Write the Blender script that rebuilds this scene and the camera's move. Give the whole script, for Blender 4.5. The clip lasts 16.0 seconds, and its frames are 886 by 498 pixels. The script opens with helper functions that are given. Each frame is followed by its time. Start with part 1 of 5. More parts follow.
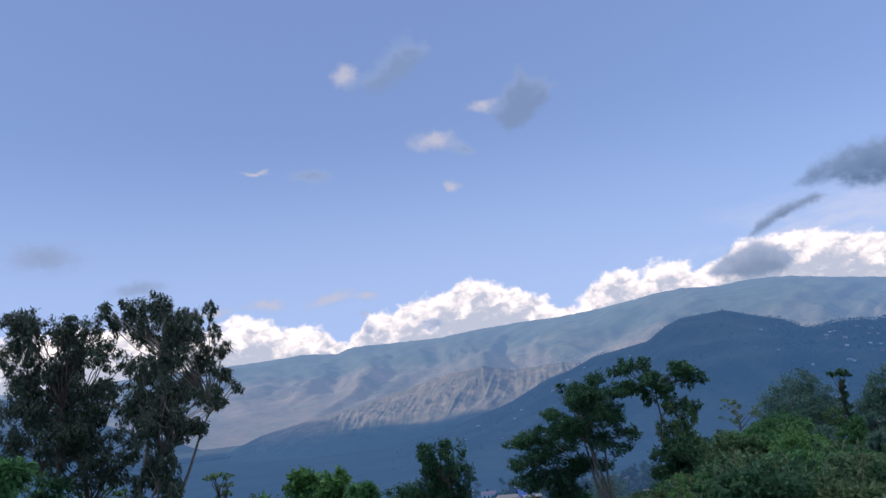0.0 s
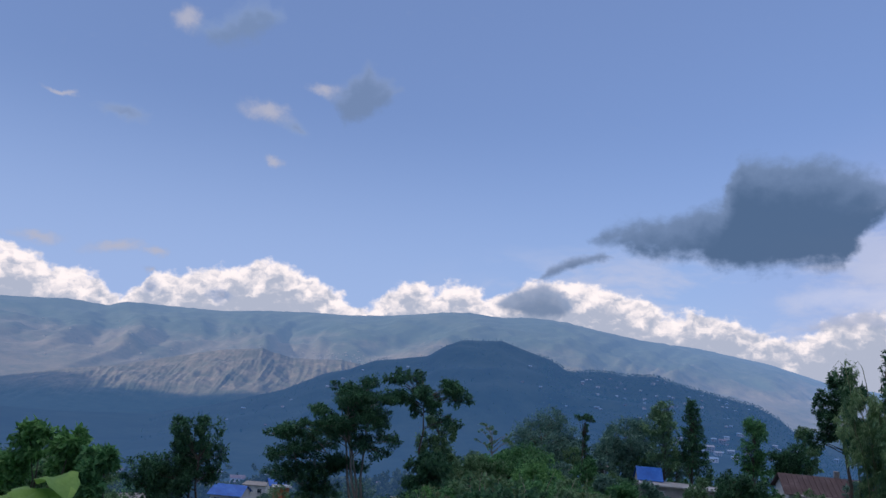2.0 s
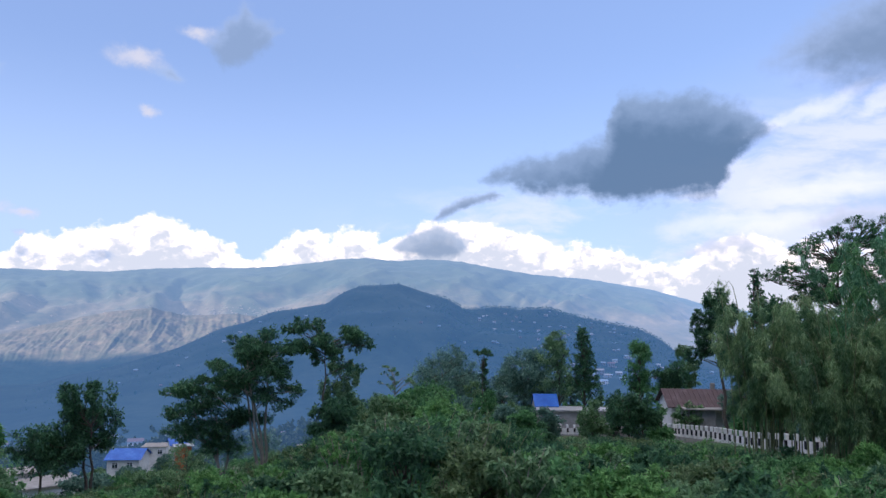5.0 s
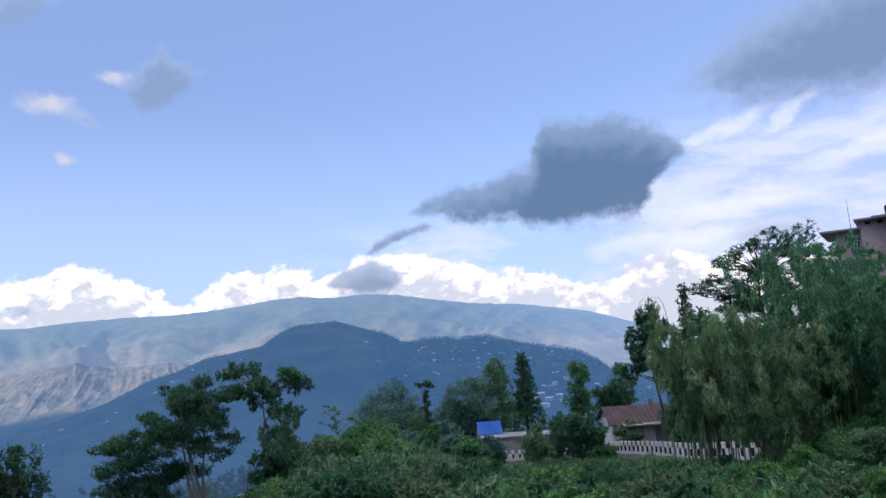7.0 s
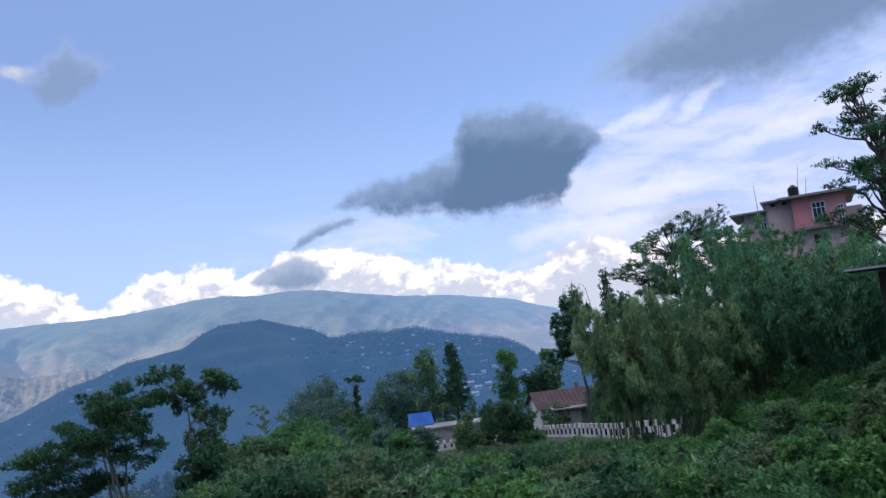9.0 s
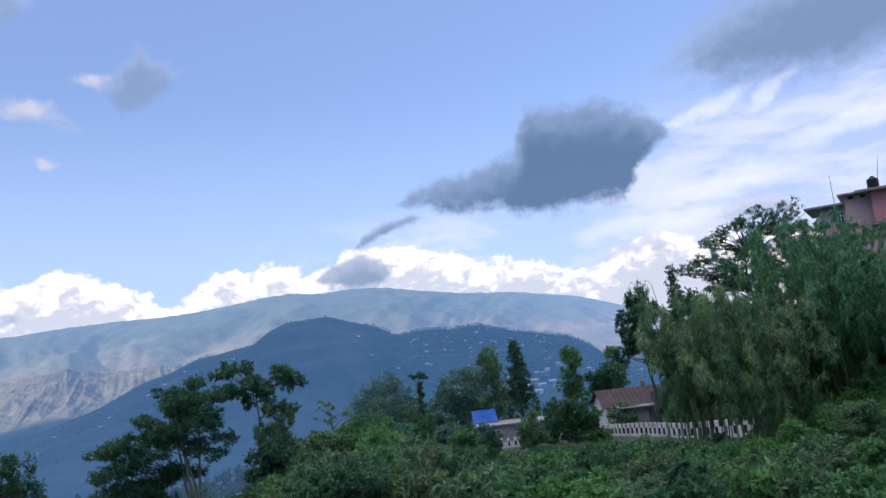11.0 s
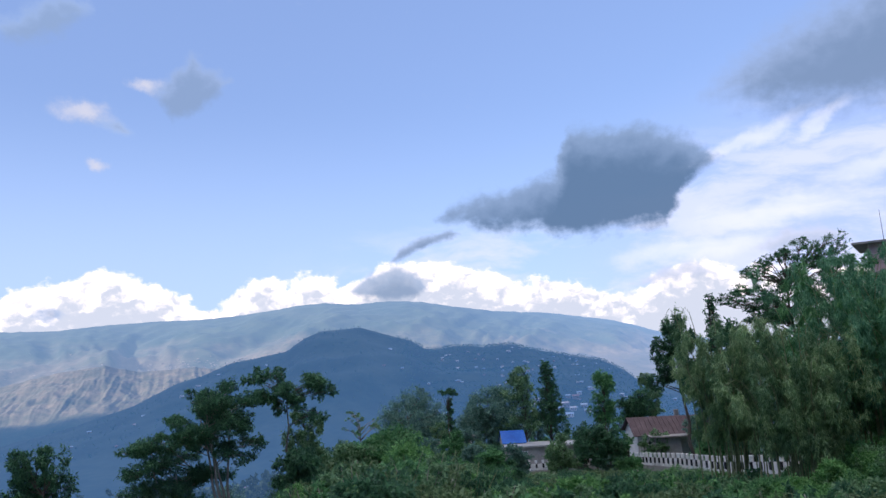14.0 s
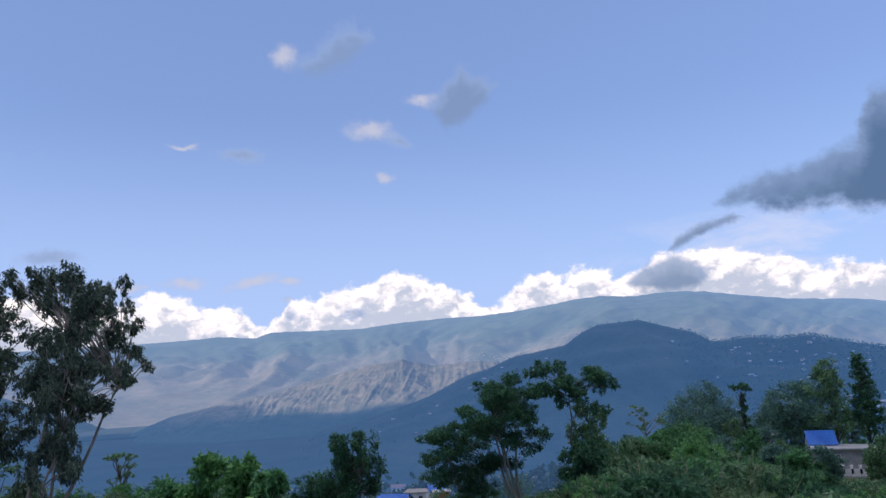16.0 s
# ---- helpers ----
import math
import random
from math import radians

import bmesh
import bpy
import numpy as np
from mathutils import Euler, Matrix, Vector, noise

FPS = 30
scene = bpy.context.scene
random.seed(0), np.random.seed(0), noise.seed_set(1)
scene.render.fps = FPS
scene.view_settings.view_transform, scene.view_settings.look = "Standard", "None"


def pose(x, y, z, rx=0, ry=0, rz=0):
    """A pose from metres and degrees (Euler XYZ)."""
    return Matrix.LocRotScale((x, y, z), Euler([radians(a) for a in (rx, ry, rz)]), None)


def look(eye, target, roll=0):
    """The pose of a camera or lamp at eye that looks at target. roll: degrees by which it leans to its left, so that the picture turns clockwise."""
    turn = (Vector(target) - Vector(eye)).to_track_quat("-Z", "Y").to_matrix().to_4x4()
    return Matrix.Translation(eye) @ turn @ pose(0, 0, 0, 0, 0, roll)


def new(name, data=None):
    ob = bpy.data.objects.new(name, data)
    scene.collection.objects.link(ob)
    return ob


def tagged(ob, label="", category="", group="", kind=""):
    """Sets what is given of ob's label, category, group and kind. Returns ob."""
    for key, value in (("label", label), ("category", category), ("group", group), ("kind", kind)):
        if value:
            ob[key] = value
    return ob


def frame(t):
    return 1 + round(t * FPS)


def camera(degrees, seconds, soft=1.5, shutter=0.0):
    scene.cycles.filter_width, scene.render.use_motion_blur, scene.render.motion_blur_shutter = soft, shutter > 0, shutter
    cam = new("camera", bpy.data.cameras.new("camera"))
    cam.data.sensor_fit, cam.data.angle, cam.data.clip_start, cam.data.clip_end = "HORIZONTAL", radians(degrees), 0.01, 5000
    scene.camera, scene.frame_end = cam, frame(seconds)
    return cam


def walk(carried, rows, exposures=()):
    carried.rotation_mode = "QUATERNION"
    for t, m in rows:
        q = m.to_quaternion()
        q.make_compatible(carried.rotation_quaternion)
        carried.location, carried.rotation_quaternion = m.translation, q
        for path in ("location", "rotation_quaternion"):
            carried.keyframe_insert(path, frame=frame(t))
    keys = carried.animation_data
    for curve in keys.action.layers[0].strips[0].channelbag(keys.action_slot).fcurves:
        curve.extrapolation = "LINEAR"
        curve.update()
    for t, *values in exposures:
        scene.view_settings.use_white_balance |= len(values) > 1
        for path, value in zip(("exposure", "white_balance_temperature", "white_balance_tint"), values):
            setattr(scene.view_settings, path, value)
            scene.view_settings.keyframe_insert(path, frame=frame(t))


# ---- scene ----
# The eye is the origin: z is counted from eye height, y is straight ahead, x to the right.
cam = camera(62.32, 16.0, soft=1.5)
PATH = [
    (0, 100.41, 6.29, 20.12),
    (0.1, 100.7, 7.4, 16.9),
    (0.3, 100.3, 6.95, 12.72),
    (0.5, 101.55, 5.64, 8.95),
    (1, 101.87, 5.20, 6.87),
    (1.3, 100.04, 5.1, 7.1),
    (1.5, 99.60, 1.78, 6.85),
    (1.8, 100.84, -3.76, 2.3),
    (2, 99.83, -4.43, 3.09),
    (2.2, 97.85, -3.16, -0.81),
    (2.3, 96.85, -1.54, -2.68),
    (2.5, 94.72, -1.24, -2.00),
    (3, 95.49, -1.01, -0.22),
    (3.5, 96.98, -0.41, -0.05),
    (4, 96.14, -0.95, -1.54),
    (4.5, 96.26, -1.23, -2.86),
    (5, 95.76, -0.30, -4.69),
    (5.2, 95.97, 0.90, -6.53),
    (7.3, 98.15, 4.00, -9.80),
    (7.5, 97.63, 4.04, -10.19),
    (8, 99.13, 2.97, -11.18),
    (8.5, 98.34, 3.35, -11.89),
    (9, 97.05, 6.24, -14.93),
    (9.5, 97.07, 3.84, -12.24),
    (9.7, 97.20, 4.77, -11.11),
    (11.8, 97.51, 6.74, -10.44),
    (12, 98.33, 7.36, -11.18),
    (12.5, 99.14, 5.51, -11.30),
    (13, 99.44, 2.84, -9.42),
    (13.5, 98.06, 3.29, -8.62),
    (14, 98.82, 2.94, -7.56),
    (14.5, 98.41, 2.53, -6.50),
    (15, 99.24, 2.45, -5.53),
    (15.3, 98.99, 2.9, -3.12),
    (15.5, 98.67, 1.95, 0.24),
    (15.8, 98.48, 2.03, 7.69),
    (16, 99.42, 2.94, 13.82),
]
EXPOSURES = [(0.0, 0.4, 6250, 21), (0.5, 0.1, 6150, 20), (1.0, 0.2, 6150, 20), (1.5, -0.1, 5950, 19), (2.0, 0.15, 6100, 20), (2.5, 0.5, 6200, 20), (3.0, 0.8, 6350, 20), (3.5, 0.52, 6300, 20), (4.0, 0.58, 6300, 20), (5.0, 0.84, 6400, 19), (9.0, 0.72, 6300, 19), (11.8, 0.78, 6300, 19), (12.0, 0.76, 6290, 19), (12.5, 0.6, 6250, 19), (13.0, 0.7, 6300, 19), (14.0, 0.8, 6350, 19), (15.0, 0.8, 6300, 20), (16.0, 0.5, 6200, 20)]
walk(cam, [(t, pose(0, 0, 0, rx, ry, rz)) for t, rx, ry, rz in PATH], EXPOSURES)

# ---- light ----
SUN_AZ, SUN_EL = -125.0, 18.0


def ray(az, el):
    a, e = radians(az), radians(el)
    return Vector((math.sin(a) * math.cos(e), math.cos(a) * math.cos(e), math.sin(e)))


sun = new("sun", bpy.data.lights.new("sun", "SUN"))
sun.data.energy, sun.data.angle, sun.data.color = 5.0, radians(0.5), (1.0, 0.9, 0.78)
sun.matrix_world = look(ray(SUN_AZ, SUN_EL) * 100, (0, 0, 0))

world = bpy.data.worlds.new("sky")
scene.world = world
world.use_nodes = True
wt = world.node_tree
wt.nodes.clear()


def wn(kind):
    return wt.nodes.new(kind)


def wvec(op):
    n = wn("ShaderNodeVectorMath")
    n.operation = op
    return n


def wmath(op, a, b=None, c=None, clamp=False):
    n = wn("ShaderNodeMath")
    n.operation, n.use_clamp = op, clamp
    for i, v in enumerate((a, b, c)):
        if v is None:
            continue
        if isinstance(v, (int, float)):
            n.inputs[i].default_value = v
        else:
            wt.links.new(v, n.inputs[i])
    return n.outputs[0]


def wmix(fac, a, b):
    n = wn("ShaderNodeMix")
    n.data_type = "RGBA"
    for i, v in ((0, fac), (6, a), (7, b)):
        if isinstance(v, (int, float)):
            n.inputs[i].default_value = v
        elif isinstance(v, tuple):
            n.inputs[i].default_value = (*v, 1)
        else:
            wt.links.new(v, n.inputs[i])
    return n.outputs[2]


def wnoise(vec, scale, detail=4.0, rough=0.55, stretch=(1, 1, 1), shift=(0, 0, 0)):
    m = wn("ShaderNodeMapping")
    m.inputs["Location"].default_value, m.inputs["Scale"].default_value = shift, stretch
    wt.links.new(vec, m.inputs[0])
    n = wn("ShaderNodeTexNoise")
    n.inputs["Scale"].default_value, n.inputs["Detail"].default_value, n.inputs["Roughness"].default_value = scale, detail, rough
    wt.links.new(m.outputs[0], n.inputs["Vector"])
    return n


def ramp01(v, lo, hi):
    n = wn("ShaderNodeMapRange")
    n.interpolation_type = "SMOOTHSTEP"
    n.inputs[1].default_value, n.inputs[2].default_value = lo, hi
    wt.links.new(v, n.inputs[0])
    return n.outputs[0]


sky = wn("ShaderNodeTexSky")
sky.sky_type, sky.sun_disc, sky.sun_elevation, sky.sun_rotation = "NISHITA", False, radians(SUN_EL), radians(SUN_AZ)
sky.altitude, sky.air_density, sky.dust_density, sky.ozone_density = 1200, 1.0, 0.3, 2.2
coord = wn("ShaderNodeTexCoord")
split = wn("ShaderNodeSeparateXYZ")
wt.links.new(coord.outputs["Generated"], split.inputs[0])
azn = wmath("MULTIPLY", wmath("ARCTAN2", split.outputs[0], split.outputs[1]), 57.2958)
eln = wmath("MULTIPLY", wmath("ARCSINE", split.outputs[2]), 57.2958)
flat = wn("ShaderNodeCombineXYZ")
wt.links.new(azn, flat.inputs[0]), wt.links.new(eln, flat.inputs[1])


def warped(amount, scale, detail=3.0):
    """The sky's angles, pushed about by noise, for ragged cloud edges."""
    n = wnoise(flat.outputs[0], scale, detail, 0.6)
    s = wvec("SUBTRACT")
    s.inputs[1].default_value = (0.5, 0.5, 0.5)
    wt.links.new(n.outputs["Color"], s.inputs[0])
    k = wvec("MULTIPLY_ADD")
    k.inputs[1].default_value = (amount * 1.3, amount, 0)
    wt.links.new(s.outputs[0], k.inputs[0]), wt.links.new(flat.outputs[0], k.inputs[2])
    return k.outputs[0]


def puffs(vec, blobs, soft=False):
    """Summed soft ellipses (azimuth, elevation, half width, half height, lean), in degrees."""
    total = None
    for az, el, w, h, lean in blobs:
        m = wn("ShaderNodeMapping")
        m.vector_type = "TEXTURE"
        m.inputs["Location"].default_value = (az, el, 0)
        m.inputs["Rotation"].default_value = (0, 0, radians(lean))
        m.inputs["Scale"].default_value = (w, h, 1)
        wt.links.new(vec, m.inputs[0])
        d = wvec("LENGTH")
        wt.links.new(m.outputs[0], d.inputs[0])
        v = wmath("SUBTRACT", 1.0, d.outputs["Value"], clamp=True)
        if soft:
            v = wmath("MULTIPLY", wmath("MULTIPLY", v, v), 1.7)
        total = v if total is None else wmath("ADD" if soft else "MAXIMUM", total, v)
    return total


def clouds(layer, vec, blobs, lit, shade, lo, hi, solid=1.0, glow=0.5, grain=0.35):
    """Lays one family of clouds over the layer, each lit towards its upper left, where the sun stands."""
    body = puffs(vec, blobs, glow < 0)
    fine = wnoise(flat.outputs[0], 0.9, 5.0, 0.62, (1, 1.3, 1), (31, 7, 0)).outputs["Fac"]
    alpha = ramp01(wmath("ADD", body, wmath("MULTIPLY", wmath("SUBTRACT", fine, 0.5), grain)), lo, hi)
    if glow >= 0:
        shifted = wvec("ADD")
        shifted.inputs[1].default_value = (-0.9, 1.0, 0)
        wt.links.new(vec, shifted.inputs[0])
        tone = wmath("ADD", wmath("SUBTRACT", body, puffs(shifted.outputs[0], blobs)), wmath("ADD", wmath("MULTIPLY", wmath("SUBTRACT", fine, 0.5), 1.2), glow), clamp=True)
    else:
        tone = wmath("SUBTRACT", 1.0, ramp01(wmath("ADD", body, wmath("MULTIPLY", wmath("SUBTRACT", fine, 0.5), 0.6)), 0.1, 2.0))
    return wmix(wmath("MULTIPLY", alpha, solid), layer, wmix(tone, shade, lit))


SKY_GAIN = 0.125
base = wvec("SCALE")
base.inputs["Scale"].default_value = SKY_GAIN
wt.links.new(sky.outputs[0], base.inputs[0])
# thin high haze over the whole sky, paler and thicker towards the horizon
layer = wmix(0.6, base.outputs[0], (0.184, 0.281, 0.502))
low_haze = wmath("MULTIPLY", wmath("SUBTRACT", 1.0, ramp01(eln, 3.0, 21.0)), wmath("SUBTRACT", 1.0, wmath("MULTIPLY", ramp01(azn, -25.0, 30.0), 0.45)))
layer = wmix(wmath("MULTIPLY", low_haze, 0.85), layer, (0.312, 0.432, 0.640))
# broken unseen cloud overhead and behind, added bright to light the foreground
high = wmath("MULTIPLY", ramp01(wnoise(coord.outputs["Generated"], 2.2, 5.0, 0.6).outputs["Fac"], 0.36, 0.52), ramp01(split.outputs[2], 0.52, 0.75))
layer = wmix(wmath("MULTIPLY", high, 0.9), layer, (1.0, 0.97, 0.93))
# thin milky veil and streaks, low and to the right
pale = puffs(flat.outputs[0], [(40, 6, 30, 18, 5)])
layer = wmix(wmath("MULTIPLY", ramp01(pale, 0.0, 0.8), 0.6), layer, (0.300, 0.358, 0.560))
streak = wnoise(warped(3.0, 0.12), 0.20, 6.0, 0.62, (0.5, 1.7, 1), (3, 5, 0)).outputs["Fac"]
veil_zone = puffs(warped(4.0, 0.1), [(36, 7, 26, 12, 8), (60, 8, 36, 14, 0), (14, 4, 24, 8, 0)])
veil = wmath("MULTIPLY", ramp01(streak, 0.40, 0.62), ramp01(veil_zone, 0.0, 0.55))
layer = wmix(wmath("MULTIPLY", veil, 0.75), layer, (0.47, 0.515, 0.605))
ribbon = puffs(warped(2.4, 0.3, 5.0), [(31, 14.6, 7.5, 0.9, 17), (36.5, 15.2, 3.5, 0.7, 25), (33, 9.6, 9, 1.5, 4), (27, 7.4, 8, 1.3, 2), (41, 12, 7, 1.2, 10)])
layer = wmix(wmath("MULTIPLY", ramp01(ribbon, 0.05, 0.8), 0.5), layer, (0.58, 0.61, 0.67))
# the bank of cumulus behind the range: its upper edge, as azimuth and elevation
edge = warped(1.7, 0.55, 6.0)
BANK = [(-60, 5.0), (-45.5, 6.4), (-38, 5.6), (-35.5, 6.5), (-33.4, 6.4), (-32.0, 5.7), (-29.3, 5.4), (-27.2, 4.1), (-26.1, 4.6), (-25.5, 6.0), (-23.2, 6.3), (-20.3, 6.7), (-16.4, 7.7), (-14.2, 7.0), (-12.5, 6.1), (-10.2, 4.8), (-8.7, 5.5),
        (-7.4, 6.8), (-5.6, 7.5), (-4.4, 6.3), (-3.0, 7.4), (-1.2, 7.3), (0, 6.2), (4.2, 8.1), (9, 7.6), (11.2, 6.9), (13.8, 5.7), (16.1, 6.2), (21.6, 4.6), (27.3, 6.4), (30.1, 5.5), (52, 5.4)]
BANK_LO, BANK_HI = -60.0, 60.0
parts = wn("ShaderNodeSeparateXYZ")
wt.links.new(edge, parts.inputs[0])
crest = wn("ShaderNodeValToRGB")
crest.color_ramp.interpolation = "EASE"
stops = crest.color_ramp.elements
while len(stops) < len(BANK):
    stops.new(0.5)
for i, (az, el) in enumerate(BANK):
    stops[i].position = (az - BANK_LO) / (BANK_HI - BANK_LO)
for i, (az, el) in enumerate(BANK):
    stops[i].color = (el / 10, el / 10, el / 10, 1)
wt.links.new(wmath("DIVIDE", wmath("SUBTRACT", parts.outputs[0], BANK_LO), BANK_HI - BANK_LO), crest.inputs[0])
under = wmath("SUBTRACT", wmath("MULTIPLY", crest.outputs[0], 10.0), parts.outputs[1])
billow = wnoise(flat.outputs[0], 0.55, 5.0, 0.6, (1, 1.4, 1), (31, 7, 0)).outputs["Fac"]
bank_alpha = ramp01(wmath("ADD", under, wmath("MULTIPLY", wmath("SUBTRACT", billow, 0.5), 2.6)), -0.2, 0.5)
folds = wnoise(warped(1.2, 0.9, 4.0), 0.75, 5.0, 0.55, (1, 1.5, 1), (12, 3, 0)).outputs["Fac"]
bank_tone = ramp01(wmath("ADD", wmath("MULTIPLY", wmath("SUBTRACT", folds, 0.5), 5.6), wmath("ADD", wmath("MULTIPLY", under, -0.66), wmath("MULTIPLY", ramp01(azn, 24.0, 4.0), 0.35))), -1.5, 0.45)
layer = wmix(bank_alpha, layer, wmix(bank_tone, (0.39, 0.432, 0.485), (0.93, 0.855, 0.76)))
# small fair-weather scraps, pale on their sunward side
SCRAPS = [(-25.4, 24.1, 1.9, 1.3, 10), (-14.5, 20.95, 2.0, 0.75, 5), (-18.7, 18.75, 3.0, 1.1, -4), (-17.7, 15.1, 1.1, 0.6, 0), (-33.2, 17.3, 1.5, 0.35, 0), (-33.0, 7.35, 2.4, 0.65, 5), (-28.0, 7.3, 3.0, 0.75, 4), (-25.4, 7.3, 1.2, 0.5, 0), (-36.8, 7.0, 2.0, 0.4, 0), (-25.6, 6.0, 0.8, 0.5, 0)]
layer = clouds(layer, edge, SCRAPS, (0.41, 0.425, 0.465), (0.27, 0.32, 0.41), 0.04, 1.0, 0.85, 0.4, 0.6)


def span_curve(x, points, lo, hi, top):
    """A height above the horizon that follows the points along the azimuth."""
    n = wn("ShaderNodeValToRGB")
    els = n.color_ramp.elements
    while len(els) < len(points):
        els.new(0.5)
    for i, (az, el) in enumerate(points):
        els[i].position = (az - lo) / (hi - lo)
    for i, (az, el) in enumerate(points):
        els[i].color = (el / top, el / top, el / top, 1)
    wt.links.new(wmath("DIVIDE", wmath("SUBTRACT", x, lo), hi - lo), n.inputs[0])
    return wmath("MULTIPLY", n.outputs[0], top)


def shade_cloud(layer, crown, foot, rim, core, soft, ragged, solid=0.95, depth=2.2, warp=(1.5, 0.5), grain=0.8):
    """One cloud in shade between its upper and lower outlines, with ragged edges and a darker heart."""
    vec = warped(warp[0], warp[1], 4.0)
    at = wn("ShaderNodeSeparateXYZ")
    wt.links.new(vec, at.inputs[0])
    (a0, e0), (a1, e1) = crown[0], crown[-1]
    crown = [(a0 - 0.8, e0 - 1.6)] + crown + [(a1 + 0.8, e1 - 1.6)]
    foot = [(a0 - 0.8, e0 + 1.6)] + foot + [(a1 + 0.8, e1 + 1.6)]
    lo, hi, top = a0 - 0.8, a1 + 0.8, max(p[1] for p in crown + foot)
    over = wmath("SUBTRACT", span_curve(at.outputs[0], crown, lo, hi, top), at.outputs[1])
    below = wmath("SUBTRACT", at.outputs[1], span_curve(at.outputs[0], foot, lo, hi, top))
    inside = wmath("MINIMUM", over, below)
    fine = wnoise(flat.outputs[0], grain, 4.0, 0.55, (1, 1.25, 1), (17, 4, 0)).outputs["Fac"]
    body = wmath("ADD", inside, wmath("MULTIPLY", wmath("SUBTRACT", fine, 0.5), ragged))
    heart = ramp01(wmath("ADD", wmath("MULTIPLY", over, 0.8), wmath("MULTIPLY", wmath("SUBTRACT", fine, 0.5), ragged * 0.9)), 0.0, depth)
    return wmix(wmath("MULTIPLY", ramp01(body, -soft * 0.5, soft), solid), layer, wmix(heart, rim, core))


# the grey clouds in shade: the great one, the one beyond it, the cap on the bank and its tail, and two wisps
layer = shade_cloud(layer, [(7.6, 11.0), (8.6, 11.8), (9.8, 12.5), (12.2, 13.2), (13.6, 13.1), (15.4, 13.7), (17.2, 14.6), (17.9, 16.4), (18.7, 17.6), (20.4, 17.3), (23.8, 17.2), (26.2, 16.6), (28.8, 15.0), (29.8, 13.8)],
                    [(7.6, 11.0), (8.6, 10.9), (11.3, 10.2), (13.5, 9.8), (15.5, 10.3), (16.2, 9.8), (17.2, 9.3), (21.0, 9.1), (25.2, 9.4), (26.2, 10.8), (27.4, 12.4), (28.8, 13.5), (29.8, 13.8)], (0.155, 0.23, 0.345), (0.068, 0.124, 0.205), 0.95, 1.7, 0.97, 3.0)
layer = shade_cloud(layer, [(28.8, 18.4), (30.6, 19.6), (32.0, 20.9), (33.5, 21.9), (36.0, 22.7), (39.0, 23.6), (43.0, 24.6), (49.0, 25.4), (58.0, 21.0)],
                    [(28.8, 18.4), (31.0, 17.4), (32.8, 16.6), (35.3, 16.0), (39.0, 15.5), (42.0, 15.4), (45.0, 16.0), (50.0, 17.2), (58.0, 21.0)], (0.20, 0.275, 0.40), (0.115, 0.175, 0.265), 2.4, 2.4, 0.9, 3.6)
layer = shade_cloud(layer, [(3.4, 7.7), (4.4, 8.7), (5.6, 9.4), (7.2, 10.0), (8.7, 10.2), (9.4, 9.9)], [(3.4, 7.7), (4.4, 8.1), (5.6, 8.6), (7.2, 9.2), (8.7, 9.6), (9.4, 9.9)], (0.20, 0.27, 0.38), (0.10, 0.155, 0.24), 0.35, 0.5, 0.95, 0.8, (0.8, 0.7))
layer = shade_cloud(layer, [(0.3, 5.7), (1.2, 6.5), (2.0, 7.0), (3.1, 7.5), (4.2, 7.8), (5.3, 7.5), (6.1, 6.8), (6.6, 5.7)], [(0.3, 5.7), (1.2, 5.2), (2.4, 5.0), (4.0, 4.9), (5.4, 4.9), (6.6, 5.7)], (0.26, 0.33, 0.43), (0.15, 0.215, 0.305), 0.6, 1.0, 0.93, 1.6, (0.8, 0.7))
layer = shade_cloud(layer, [(-25.2, 23.5), (-22.8, 25.0), (-21.0, 26.6), (-19.5, 26.7), (-18.2, 25.6)], [(-25.2, 23.5), (-23.5, 22.8), (-22.0, 23.0), (-20.0, 24.0), (-18.2, 25.6)], (0.22, 0.31, 0.46), (0.165, 0.24, 0.355), 1.0, 1.5, 0.8, 1.4)
layer = shade_cloud(layer, [(-14.2, 20.5), (-12.6, 21.7), (-12.0, 22.7), (-11.0, 23.4), (-9.8, 22.6), (-8.2, 21.6)], [(-14.2, 20.5), (-13.0, 19.0), (-12.4, 18.5), (-10.4, 19.4), (-8.2, 21.6)], (0.21, 0.29, 0.43), (0.15, 0.22, 0.33), 0.9, 1.5, 0.85, 1.4)
layer = shade_cloud(layer, [(22.0, 5.2), (24.0, 6.0), (26.3, 6.5), (28.0, 6.0), (29.0, 5.5)], [(22.0, 5.2), (24.0, 5.2), (26.5, 5.2), (28.0, 5.0), (29.0, 5.5)], (0.40, 0.44, 0.52), (0.27, 0.33, 0.42), 0.5, 0.9, 0.8, 1.2)
layer = shade_cloud(layer, [(31.0, 6.9), (33.0, 7.9), (35.0, 8.4), (36.5, 8.0), (38.0, 7.0)], [(31.0, 6.9), (33.0, 6.5), (35.0, 6.3), (38.0, 7.0)], (0.40, 0.44, 0.52), (0.26, 0.32, 0.41), 0.5, 0.9, 0.85, 1.2)
SMOKE = [(-48, 11.5, 5, 2.2, 0), (-42, 9, 4, 1.4, 0), (-29, 16.8, 3.4, 0.9, 0), (-16.4, 17.9, 2.2, 1.0, -15), (-20.6, 4.6, 1.6, 1.0, 0), (-25.2, 4.6, 1.4, 1.2, 0)]
layer = clouds(layer, edge, SMOKE, (0.24, 0.33, 0.48), (0.20, 0.265, 0.37), 0.10, 1.0, 0.75, -1, 0.8)
bg, out = wn("ShaderNodeBackground"), wn("ShaderNodeOutputWorld")
wt.links.new(layer, bg.inputs[0]), wt.links.new(bg.outputs[0], out.inputs[0])
bg.inputs[1].default_value = 1.0

